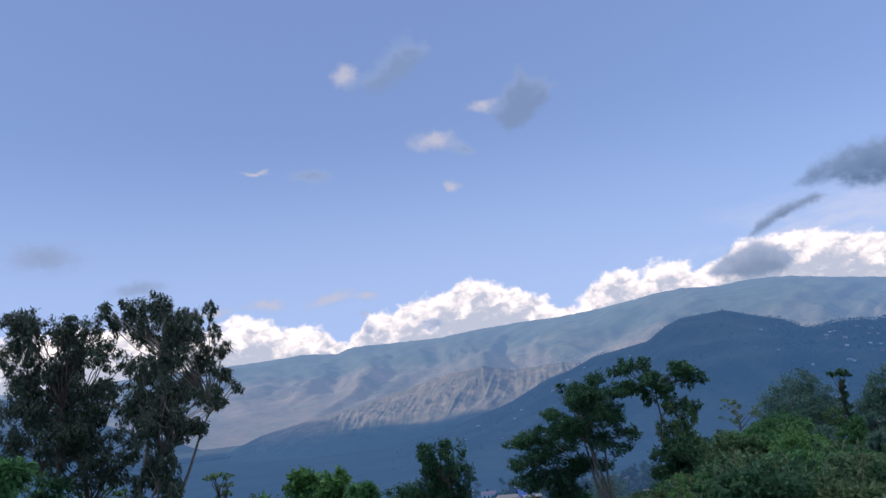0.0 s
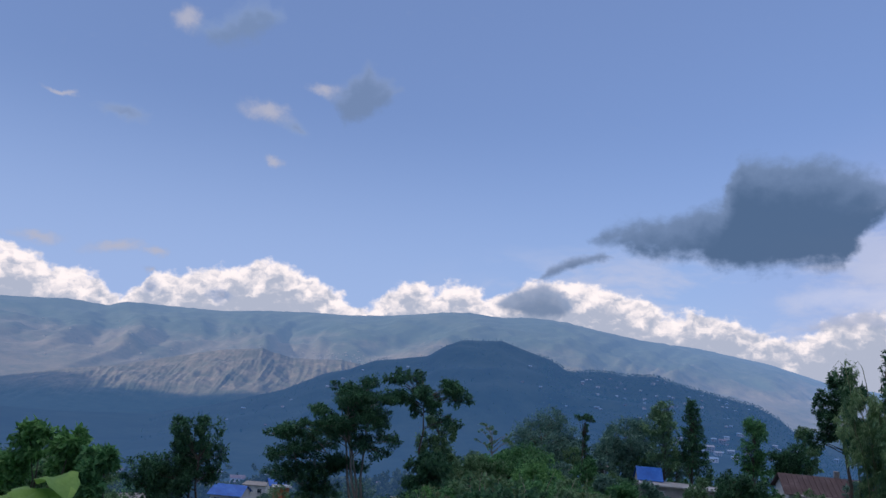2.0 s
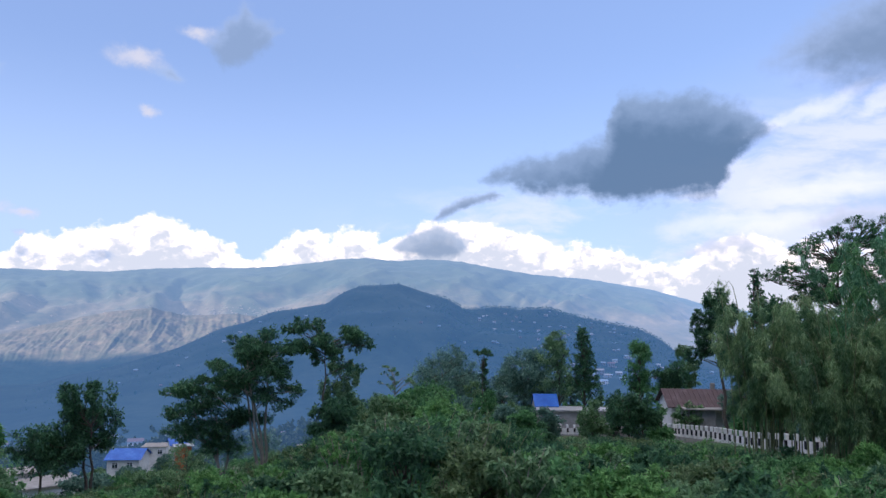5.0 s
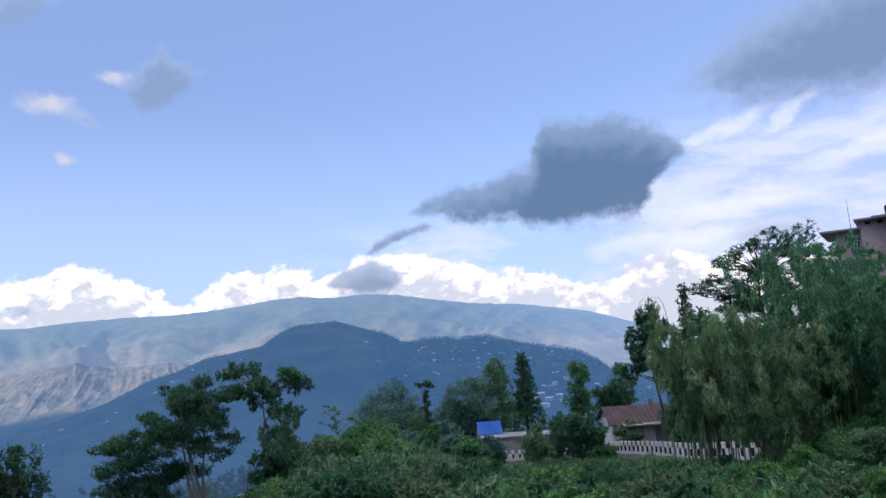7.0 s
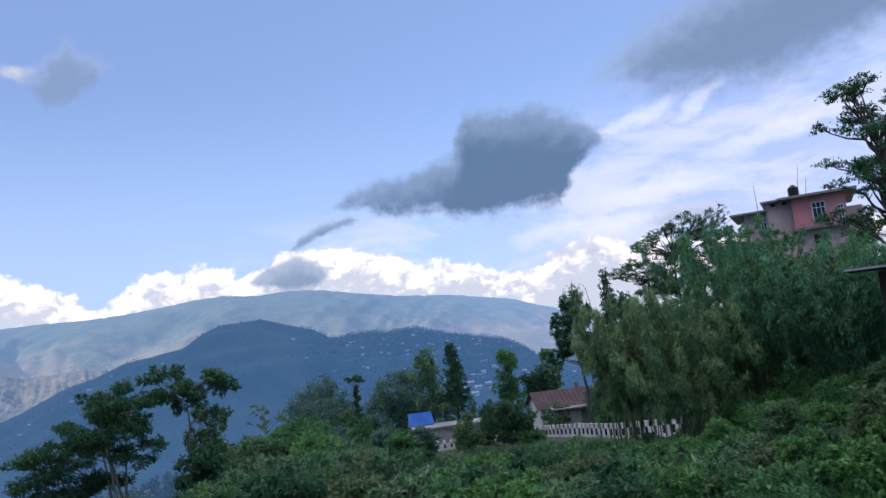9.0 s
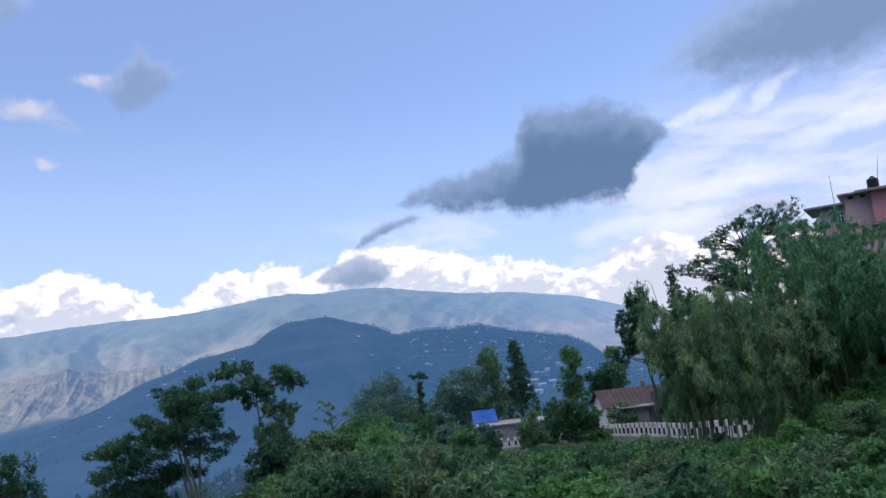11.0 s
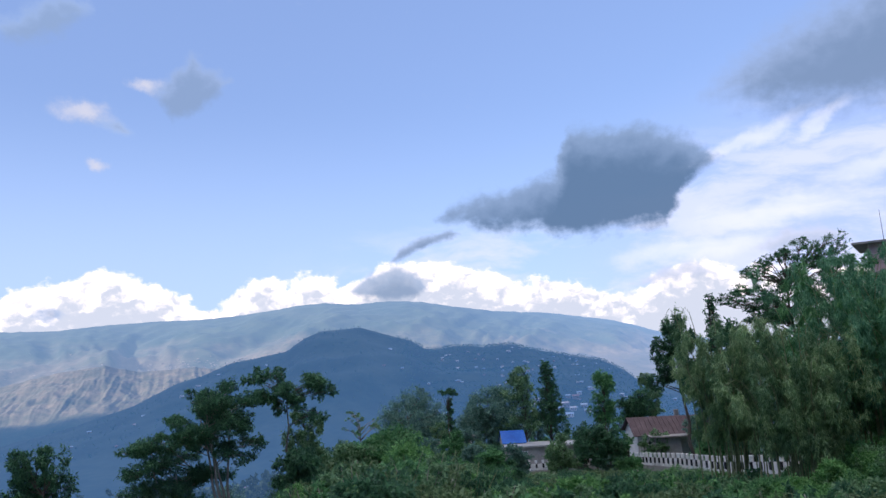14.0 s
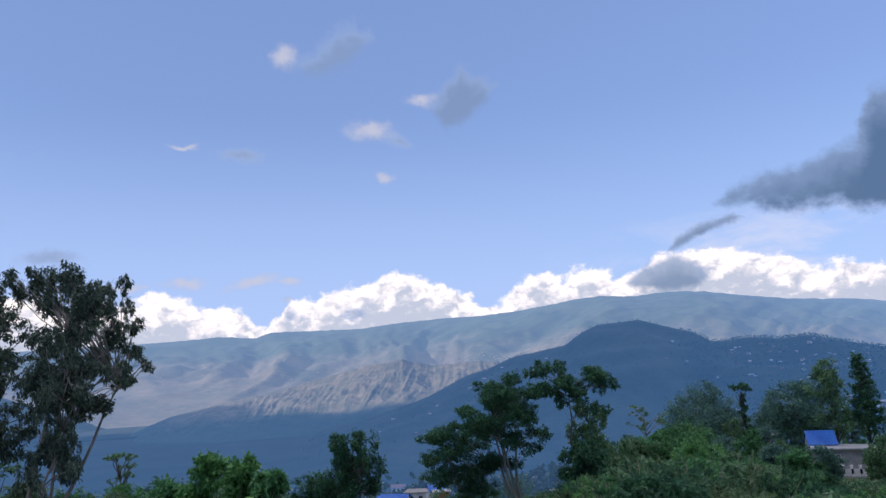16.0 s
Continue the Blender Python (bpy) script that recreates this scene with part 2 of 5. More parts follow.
# ---- materials ----
def material(name, colours, scale=3.0, rough=0.8, bump=0.3, bump_scale=20.0, island=0.0, through_light=0.0, metal=0.0, haze_glow=None, detail=6.0, stretch=(1, 1, 1), per_object=0.0, heights=None, haze_glow_far=None):
    """A surface with colour grain at two scales, fine relief and, if asked for, a tone for each leaf or each object."""
    m = bpy.data.materials.new(name)
    m.use_nodes = True
    t = m.node_tree
    t.nodes.clear()
    n, link = t.nodes.new, t.links.new
    co, mp = n("ShaderNodeTexCoord"), n("ShaderNodeMapping")
    mp.inputs["Scale"].default_value = stretch
    link(co.outputs["Object"], mp.inputs[0])
    big, small = n("ShaderNodeTexNoise"), n("ShaderNodeTexNoise")
    for tex, s in ((big, scale), (small, scale * 7.3)):
        tex.inputs["Scale"].default_value, tex.inputs["Detail"].default_value, tex.inputs["Roughness"].default_value = s, detail, 0.6
        link(mp.outputs[0], tex.inputs["Vector"])
    mix = n("ShaderNodeMath")
    mix.operation = "MULTIPLY_ADD"
    mix.inputs[1].default_value = 0.35
    link(small.outputs["Fac"], mix.inputs[0])
    sc = n("ShaderNodeMath")
    sc.operation = "MULTIPLY"
    sc.inputs[1].default_value = 0.65
    link(big.outputs["Fac"], sc.inputs[0]), link(sc.outputs[0], mix.inputs[2])
    value = mix.outputs[0]
    if island or per_object:
        if island:
            g = n("ShaderNodeNewGeometry")
            rnd, amount = g.outputs["Random Per Island"], island
        else:
            g = n("ShaderNodeObjectInfo")
            rnd, amount = g.outputs["Random"], per_object
        a = n("ShaderNodeMath")
        a.operation = "MULTIPLY_ADD"
        a.inputs[1].default_value = amount
        link(rnd, a.inputs[0])
        b = n("ShaderNodeMath")
        b.operation = "SUBTRACT"
        b.inputs[1].default_value = amount / 2
        link(value, b.inputs[0]), link(b.outputs[0], a.inputs[2])
        value = a.outputs[0]
    ramp = n("ShaderNodeValToRGB")
    els = ramp.color_ramp.elements
    while len(els) < len(colours):
        els.new(0.5)
    for i, c in enumerate(colours):
        els[i].position = 0.28 + 0.44 * i / max(1, len(colours) - 1)
        els[i].color = (*c, 1)
    link(value, ramp.inputs[0])
    colour = ramp.outputs[0]
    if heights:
        # woods by height among bare fields and scree, with an uneven border
        # the woods' dark tones also put slope shade and cloud shadow into the colour
        z0, z1, wood_shade = heights
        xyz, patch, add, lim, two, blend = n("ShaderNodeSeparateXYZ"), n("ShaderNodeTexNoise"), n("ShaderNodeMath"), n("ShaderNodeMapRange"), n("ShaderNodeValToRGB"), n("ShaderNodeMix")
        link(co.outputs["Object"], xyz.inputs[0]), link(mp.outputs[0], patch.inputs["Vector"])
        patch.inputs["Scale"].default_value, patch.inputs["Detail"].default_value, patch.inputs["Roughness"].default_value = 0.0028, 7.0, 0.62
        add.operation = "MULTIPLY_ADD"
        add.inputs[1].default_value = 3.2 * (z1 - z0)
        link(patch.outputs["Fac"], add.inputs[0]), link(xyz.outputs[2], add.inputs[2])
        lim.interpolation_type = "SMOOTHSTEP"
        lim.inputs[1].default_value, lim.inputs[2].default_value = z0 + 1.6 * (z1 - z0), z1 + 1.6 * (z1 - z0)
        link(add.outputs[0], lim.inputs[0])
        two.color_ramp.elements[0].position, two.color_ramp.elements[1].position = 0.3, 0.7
        two.color_ramp.elements[0].color, two.color_ramp.elements[1].color = (*wood_shade[0], 1), (*wood_shade[1], 1)
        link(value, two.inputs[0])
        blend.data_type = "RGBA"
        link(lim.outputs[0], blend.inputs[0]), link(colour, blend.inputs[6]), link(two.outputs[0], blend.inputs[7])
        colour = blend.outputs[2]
    p = n("ShaderNodeBsdfPrincipled")
    p.inputs["Roughness"].default_value, p.inputs["Metallic"].default_value = rough, metal
    p.inputs["Specular IOR Level"].default_value = 0.25
    link(colour, p.inputs["Base Color"])
    if bump:
        bt = n("ShaderNodeTexNoise")
        bt.inputs["Scale"].default_value, bt.inputs["Detail"].default_value = bump_scale, 4
        link(mp.outputs[0], bt.inputs["Vector"])
        bp = n("ShaderNodeBump")
        bp.inputs["Strength"].default_value = bump
        link(bt.outputs["Fac"], bp.inputs["Height"]), link(bp.outputs[0], p.inputs["Normal"])
    shader = p.outputs[0]
    if through_light:
        tr, ms = n("ShaderNodeBsdfTranslucent"), n("ShaderNodeMixShader")
        link(ramp.outputs[0], tr.inputs[0])
        ms.inputs[0].default_value = through_light
        link(shader, ms.inputs[1]), link(tr.outputs[0], ms.inputs[2])
        shader = ms.outputs[0]
    if haze_glow:
        # haze put in as emission: an even glow, or one that grows with distance
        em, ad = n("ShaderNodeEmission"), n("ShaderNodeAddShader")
        em.inputs[0].default_value = (*haze_glow[:3], 1)
        em.inputs[1].default_value = haze_glow[3]
        if haze_glow_far:
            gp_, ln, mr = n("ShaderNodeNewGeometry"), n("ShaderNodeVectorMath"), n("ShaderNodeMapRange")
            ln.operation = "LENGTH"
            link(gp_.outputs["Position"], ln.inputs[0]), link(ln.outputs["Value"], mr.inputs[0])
            for k, v in enumerate(haze_glow_far):
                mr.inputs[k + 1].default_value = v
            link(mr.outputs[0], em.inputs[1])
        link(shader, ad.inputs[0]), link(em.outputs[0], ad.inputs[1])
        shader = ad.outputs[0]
    o = n("ShaderNodeOutputMaterial")
    link(shader, o.inputs[0])
    return m


def leaves(name, dark, mid, light, through_light=0.45):
    return material(name, [dark, mid, light], 0.35, 0.6, 0.0, 20, island=0.42, through_light=through_light)


LEAF_DEEP = leaves("leaf_deep", (0.030, 0.087, 0.049), (0.060, 0.156, 0.081), (0.119, 0.274, 0.131))
LEAF_GREEN = leaves("leaf_green", (0.047, 0.140, 0.055), (0.099, 0.262, 0.103), (0.199, 0.429, 0.171))
LEAF_LIGHT = leaves("leaf_light", (0.058, 0.160, 0.047), (0.122, 0.302, 0.092), (0.231, 0.465, 0.166))
LEAF_OLIVE = leaves("leaf_olive", (0.073, 0.148, 0.068), (0.144, 0.276, 0.130), (0.249, 0.406, 0.219))
LEAF_GUM = leaves("leaf_gum", (0.052, 0.084, 0.064), (0.103, 0.150, 0.109), (0.188, 0.245, 0.177))
LEAF_BAMBOO = leaves("leaf_bamboo", (0.120, 0.217, 0.097), (0.222, 0.359, 0.165), (0.376, 0.519, 0.268))
LEAF_CANE = leaves("leaf_cane", (0.059, 0.171, 0.093), (0.125, 0.308, 0.165), (0.234, 0.479, 0.268))
LEAF_FRESH = material("leaf_fresh", [(0.105, 0.230, 0.045), (0.180, 0.345, 0.070), (0.260, 0.440, 0.110)], 7.0, 0.5, 0.6, 26, island=0.25, through_light=0.35)
LEAF_DRY = leaves("leaf_dry", (0.064, 0.114, 0.051), (0.125, 0.214, 0.093), (0.222, 0.314, 0.162))
# paler and bluer than the near leaves: thin haze put into the colour
LEAF_HAZY = leaves("leaf_hazy", (0.070, 0.154, 0.124), (0.124, 0.245, 0.194), (0.203, 0.357, 0.276))
# far leaves carry bluish haze as a glow of their own
LEAF_VALLEY = material("leaf_valley", [(0.020, 0.040, 0.022), (0.045, 0.075, 0.042), (0.085, 0.115, 0.065)], 0.05, 0.8, 0.0, 20, island=0.3, haze_glow=(0.09, 0.22, 0.45, 0.16))
LEAF_HILL = material("leaf_hill", [(0.048, 0.080, 0.048), (0.072, 0.108, 0.066), (0.100, 0.135, 0.085)], 0.05, 0.8, 0.0, 20, island=0.3, haze_glow=(0.06, 0.22, 0.54, 0.23))
BARK = material("bark", [(0.05, 0.04, 0.03), (0.10, 0.085, 0.07), (0.17, 0.15, 0.125)], 2.0, 0.9, 0.6, 18, stretch=(1, 1, 0.3))
BARK_PALE = material("bark_pale", [(0.14, 0.12, 0.10), (0.26, 0.235, 0.20), (0.42, 0.39, 0.34)], 1.5, 0.85, 0.4, 14, stretch=(1, 1, 0.3))
CANE = material("cane", [(0.09, 0.12, 0.06), (0.20, 0.23, 0.12), (0.34, 0.35, 0.21)], 3.0, 0.55, 0.1, 10)
EARTH = material("earth", [(0.020, 0.034, 0.012), (0.045, 0.065, 0.022), (0.09, 0.085, 0.05)], 0.15, 0.95, 0.8, 1.5)
# valley, hill, spur and range: distance haze is put into each as emission
VALLEY = material("valley", [(0.030, 0.048, 0.028), (0.060, 0.080, 0.045), (0.110, 0.115, 0.075)], 0.02, 0.95, 0.8, 0.2, haze_glow=(0.09, 0.22, 0.45, 0.16))
FOREST = material("forest", [(0.008, 0.016, 0.010), (0.018, 0.032, 0.020), (0.036, 0.050, 0.032)], 0.012, 0.95, 1.0, 0.08, haze_glow=(0.06, 0.22, 0.54, 0.23))
# its foot is darkened by height to put valley shade into the colour
SLOPE = material("slope", [(0.030, 0.040, 0.024), (0.066, 0.066, 0.041), (0.112, 0.096, 0.063), (0.18, 0.148, 0.102)], 0.035, 0.95, 1.0, 0.12, haze_glow=(0.065, 0.200, 0.445, 0.33), detail=9.0, heights=(-58, -92, ((0.010, 0.020, 0.012), (0.028, 0.042, 0.024))))
# dark heights here put the shadow of the clouds into the colour
RANGE = material("range", [(0.032, 0.040, 0.024), (0.064, 0.060, 0.038), (0.105, 0.086, 0.055), (0.155, 0.122, 0.082)], 0.006, 0.95, 0.9, 0.02, haze_glow=(0.165, 0.315, 0.56, 0.34), heights=(15, 150, ((0.016, 0.030, 0.018), (0.045, 0.056, 0.032))), haze_glow_far=(2300.0, 6200.0, 0.32, 0.66))
BLUE_TARP = material("blue_tarp", [(0.010, 0.065, 0.30), (0.020, 0.12, 0.46), (0.07, 0.22, 0.60)], 0.6, 0.45, 0.3, 4)
ORANGE_SHEET = material("orange_sheet", [(0.35, 0.09, 0.04), (0.50, 0.16, 0.07)], 1.0, 0.6, 0.2, 5)
TIN = material("tin_sheet", [(0.22, 0.23, 0.24), (0.38, 0.39, 0.40), (0.55, 0.56, 0.57)], 0.8, 0.5, 0.2, 6, metal=0.3)
RED_TIN = material("red_tin", [(0.042, 0.026, 0.029), (0.066, 0.040, 0.046), (0.13, 0.098, 0.105)], 0.9, 0.6, 0.2, 6, detail=8)
WHITE_WALL = material("white_wall", [(0.42, 0.41, 0.40), (0.66, 0.65, 0.63), (0.80, 0.79, 0.77)], 0.7, 0.85, 0.15, 12, detail=8)
GREY_WALL = material("grey_wall", [(0.20, 0.20, 0.20), (0.33, 0.32, 0.31), (0.46, 0.45, 0.43)], 0.7, 0.9, 0.3, 10, detail=8)
PINK_WALL = material("pink_wall", [(0.50, 0.19, 0.20), (0.66, 0.28, 0.28), (0.74, 0.38, 0.36)], 0.5, 0.85, 0.15, 12, detail=8)
MAUVE_WALL = material("mauve_wall", [(0.38, 0.26, 0.26), (0.55, 0.40, 0.39), (0.66, 0.50, 0.48)], 0.5, 0.9, 0.2, 12, detail=8)
PEELING_WALL = material("peeling_wall", [(0.30, 0.17, 0.15), (0.52, 0.42, 0.38), (0.68, 0.60, 0.55)], 1.6, 0.9, 0.3, 12, detail=10)
CONCRETE = material("concrete", [(0.16, 0.16, 0.15), (0.28, 0.27, 0.26), (0.38, 0.37, 0.35)], 0.8, 0.9, 0.4, 10)
POST_WHITE = material("post_white", [(0.60, 0.60, 0.58), (0.76, 0.76, 0.74), (0.84, 0.84, 0.82)], 2.0, 0.7, 0.1, 15, per_object=0.2)
POST_BLACK = material("post_black", [(0.010, 0.010, 0.012), (0.025, 0.025, 0.03), (0.05, 0.05, 0.055)], 2.0, 0.7, 0.1, 15, per_object=0.2)
TRIM_WHITE = material("trim_white", [(0.60, 0.62, 0.66), (0.76, 0.78, 0.80)], 2.0, 0.6, 0.05, 15)
BLACK_PLASTIC = material("black_plastic", [(0.012, 0.012, 0.014), (0.03, 0.03, 0.032)], 2.0, 0.5, 0.05, 10)
DARK_TIN = material("dark_tin", [(0.03, 0.03, 0.035), (0.06, 0.06, 0.065), (0.10, 0.10, 0.10)], 0.8, 0.6, 0.2, 6, metal=0.2)
DARK_WOOD = material("dark_wood", [(0.03, 0.022, 0.018), (0.07, 0.05, 0.04)], 2.0, 0.7, 0.2, 12)
# far walls and roofs, with the haze before them added as glow
HAZY_WHITE = material("hazy_white", [(0.18, 0.16, 0.155), (0.31, 0.285, 0.27), (0.50, 0.46, 0.44)], 0.3, 0.9, 0.0, 10, haze_glow=(0.06, 0.22, 0.54, 0.23), per_object=0.5)
HAZY_ROOF = material("hazy_roof", [(0.16, 0.10, 0.09), (0.34, 0.33, 0.33), (0.22, 0.28, 0.36)], 0.3, 0.8, 0.0, 10, haze_glow=(0.06, 0.22, 0.54, 0.23), per_object=0.9)
VILLAGE = material("village", [(0.10, 0.088, 0.078), (0.155, 0.135, 0.120), (0.24, 0.215, 0.19)], 0.3, 0.9, 0.0, 10, haze_glow=(0.165, 0.315, 0.56, 0.33))
glass = bpy.data.materials.new("window_glass")
glass.use_nodes = True
gp = glass.node_tree.nodes["Principled BSDF"]
gp.inputs["Base Color"].default_value = (0.03, 0.045, 0.06, 1)
gp.inputs["Roughness"].default_value, gp.inputs["Specular IOR Level"].default_value = 0.08, 0.8
GLASS = glass


# ---- building helpers ----
def mesh_of(name, verts, faces, smooth=False):
    me = bpy.data.meshes.new(name)
    me.from_pydata(verts, [], faces)
    if smooth:
        me.polygons.foreach_set("use_smooth", [True] * len(me.polygons))
    me.update()
    return me


def put(name, me, mat, parent=None, label=""):
    ob = new(name, me)
    if mat and not me.materials:
        me.materials.append(mat)
    if parent:
        ob.parent = parent
    if label:
        ob["label"] = label
    return ob


def part(name, bm, mat, parent=None, label=""):
    me = bpy.data.meshes.new(name)
    bm.to_mesh(me)
    bm.free()
    return put(name, me, mat, parent, label)


def thing(name, place, label, category, group="", turn=0.0):
    ob = new(name)
    ob.empty_display_size = 0.2
    ob.matrix_world = pose(*place, 0, 0, turn)
    return tagged(ob, label, category, group)


def box(bm, cx, cy, cz, sx, sy, sz, bevel=0.0):
    """A box by its centre and sizes, its edges eased."""
    m = Matrix.Translation((cx, cy, cz)) @ Matrix.Diagonal((sx, sy, sz, 1))
    made = bmesh.ops.create_cube(bm, size=1.0, matrix=m)["verts"]
    if bevel:
        edges = list({e for v in made for e in v.link_edges})
        bmesh.ops.bevel(bm, geom=edges, offset=bevel, segments=1, affect="EDGES")


def boxed(cx, cy, cz, sx, sy, sz, bevel=0.0):
    bm = bmesh.new()
    box(bm, cx, cy, cz, sx, sy, sz, bevel)
    return bm


def tube(verts, faces, points, radii, sides=6):
    """Appends a tapering tube along the points."""
    start = len(verts)
    for i, p in enumerate(points):
        a = points[min(i + 1, len(points) - 1)] - points[max(i - 1, 0)]
        a = a.normalized() if a.length > 1e-6 else Vector((0, 0, 1))
        u = a.cross(Vector((0.31, 0.95, 0.02))).normalized()
        w = a.cross(u)
        for k in range(sides):
            t = 2 * math.pi * k / sides
            verts.append(tuple(p + (u * math.cos(t) + w * math.sin(t)) * radii[i]))
    for i in range(len(points) - 1):
        for k in range(sides):
            a, b = start + i * sides + k, start + i * sides + (k + 1) % sides
            faces.append((a, b, b + sides, a + sides))
    faces.append(tuple(range(start, start + sides))[::-1])
    faces.append(tuple(range(len(verts) - sides, len(verts))))


def bent(a, b, sag, rng, n=5, wander=0.05):
    """Points from a to b, bowed and a little crooked."""
    span = (b - a).length
    out = []
    for i in range(n + 1):
        t = i / n
        p = a.lerp(b, t) + Vector((0, 0, sag * span * math.sin(math.pi * t)))
        if 0 < i < n:
            p += Vector((rng.uniform(-1, 1), rng.uniform(-1, 1), rng.uniform(-1, 1))) * wander * span
        out.append(p)
    return out


def leaf_mesh(name, clumps, count, length, width, seed, droop=0.3, flat=0.5, hollow=0.35):
    """A crown: folded leaves scattered through clumps (x, y, z, radius, height), thicker towards their skins."""
    rng = np.random.default_rng(seed)
    c = np.array(clumps, float)
    weight = c[:, 3] ** 2 * np.sqrt(c[:, 4] / c[:, 3])
    pick = rng.choice(len(c), count, p=weight / weight.sum())
    sprays = max(1, int(count / len(c) / 26))
    sd = rng.normal(size=(len(c), sprays, 3))
    sd /= np.linalg.norm(sd, axis=2)[:, :, None]
    sr = hollow + (1.1 - hollow) * rng.random((len(c), sprays)) ** 0.6
    which = rng.integers(0, sprays, count)
    d = sd[pick, which]
    ext = np.stack([c[pick, 3], c[pick, 3], c[pick, 4]], 1)
    at = c[pick, :3] + (d * sr[pick, which][:, None] + rng.normal(size=(count, 3)) * 0.17) * ext
    along = d * (1 - flat) + rng.normal(size=(count, 3)) * 0.6
    along[:, 2] -= droop
    along /= np.linalg.norm(along, axis=1)[:, None]
    side = np.cross(along, rng.normal(size=(count, 3)) * 0.5 + np.array([0, 0, 1.0]))
    side /= np.linalg.norm(side, axis=1)[:, None] + 1e-9
    up = np.cross(side, along)
    size = (0.65 + 0.7 * rng.random(count))[:, None]
    L, Wd = along * length * size, side * width * size * 0.5
    fold = up * width * size * 0.22
    v = np.stack([at, at + L * 0.45 + Wd + fold, at + L, at + L * 0.45 - Wd + fold], 1).reshape(-1, 3)
    k = np.arange(count)[:, None] * 4
    f = np.concatenate([k + np.array([[0, 1, 2]]), k + np.array([[0, 2, 3]])], 0)
    return mesh_of(name, v.tolist(), f.tolist())


def ground_z(x, y):
    """The hillside below the eye: it falls away ahead and climbs to the right."""
    r = math.hypot(x, y)
    az = math.degrees(math.atan2(x, y))
    if r < 90:
        z = -1.7 - 0.13 * r
    elif r < 500:
        z = -13.4 - 0.17 * (r - 90)
    else:
        z = -83.1 - 27 * min(1, (r - 500) / 300)
    left = min(1, max(0, (-3 - az) / 11)) * min(1, max(0, (az + 150) / 60))
    z -= min(r, 110) * 0.055 * left
    rise = min(1, max(0, (az - 32) / 10))
    rise = rise * rise * (3 - 2 * rise) * (1 if az < 120 else max(0, 1 - (az - 120) / 40))
    return z + rise * 0.19 * max(0.0, min(r, 90) - 20)


def on_ground(az, d):
    p = ray(az, 0) * d
    return p.x, p.y, ground_z(p.x, p.y)


# ---- large structure ----
def ground():
    rs = [0.0] + [1.2 * 1.1 ** i for i in range(88)]
    n = 200
    verts, faces = [(0, 0, -1.7)], []
    for r in rs[1:]:
        for k in range(n):
            a = 2 * math.pi * k / n
            x, y = r * math.sin(a), r * math.cos(a)
            bump = 0.25 * min(1, r / 20) * noise.noise((x * 0.15, y * 0.15, 0)) + 2.5 * min(1, r / 300) * noise.noise((x * 0.01, y * 0.01, 3))
            verts.append((x, y, ground_z(x, y) + bump))
    for k in range(n):
        faces.append((0, 1 + (k + 1) % n, 1 + k))
    for i in range(len(rs) - 2):
        for k in range(n):
            a, b = 1 + i * n + k, 1 + i * n + (k + 1) % n
            faces.append((a, b, b + n, a + n))
    me = mesh_of("ground", verts, faces, True)
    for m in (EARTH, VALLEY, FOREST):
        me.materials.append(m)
    # farther bands take the materials that have haze glow put in
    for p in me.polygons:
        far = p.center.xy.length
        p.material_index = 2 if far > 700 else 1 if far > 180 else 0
    ob = put("ground", me, None)
    tagged(ob, "overgrown green hillside falling into a wide valley", "ground", kind="structure")


def ridge(name, label, line, r_front, r_top, r_back, base, mat, rough, grain, seed, steps=(260, 46), power=1.15, spurs=None, recede=0.0):
    """A mountain: its skyline as (azimuth, elevation) from the eye, its foot, crest and back as distances; spurs: their height, number to a degree and slant."""
    az = np.array([p[0] for p in line])
    el = np.array([p[1] for p in line])
    na, ns = steps
    verts, faces = [], []
    for i in range(na + 1):
        a = az[0] + (az[-1] - az[0]) * i / na
        e = float(np.interp(a, az, el))
        if spurs:
            e += 0.05 * noise.noise((a * 1.7, seed, 2)) + 0.03 * noise.noise((a * 5.1, seed, 4))
        far = min(1, max(0, (a - 2) / 32))
        sway = (1 + 0.05 * noise.noise((a * 0.12, seed, 0))) * (1 + recede * far * far * (3 - 2 * far))
        top = math.tan(radians(e)) * r_top * sway
        for j in range(ns + 1):
            s = 1.25 * j / ns
            r = (r_front + (r_top - r_front) * s if s <= 1 else r_top + (r_back - r_top) * (s - 1) / 0.25) * sway
            x, y = math.sin(radians(a)) * r, math.cos(radians(a)) * r
            if s <= 1:
                h = base + (top - base) * s ** power
            else:
                h = top - (top - base) * ((s - 1) / 0.25) ** 1.2
            w = min(1.0, 2.2 * s) ** 2 * math.sin(math.pi * min(1, s)) ** 0.8 if s < 1 else 0.0
            rid = noise.ridged_multi_fractal((x * grain, y * grain, seed), 1.0, 2.1, 5, 1.0, 2.0) - 1.0
            h += rough * w * rid * max(0.2, min(1.0, (top - base) / 120))
            if spurs:
                tall, often, slant = spurs
                bend = 1.6 * noise.noise((a * 0.09, s * 1.1, seed + 7))
                u = (a - slant * s) * often + bend
                big = noise.ridged_multi_fractal((u, s * 0.55, seed + 3), 0.85, 2.0, 3, 1.0, 2.0) - 1.0
                small = noise.ridged_multi_fractal((u * 4.3, s * 2.4 + bend, seed + 5), 0.9, 2.2, 4, 1.0, 2.0) - 1.0
                h += tall * w * (big + 0.32 * small)
            h += rough * 0.05 * noise.noise((x * grain * 14, y * grain * 14, seed))
            verts.append((x, y, h))
    for i in range(na):
        for j in range(ns):
            a = i * (ns + 1) + j
            faces.append((a, a + ns + 1, a + ns + 2, a + 1))
    ob = put(name, mesh_of(name, verts, faces, True), mat)
    tagged(ob, label, "mountain", kind="structure")
    return verts


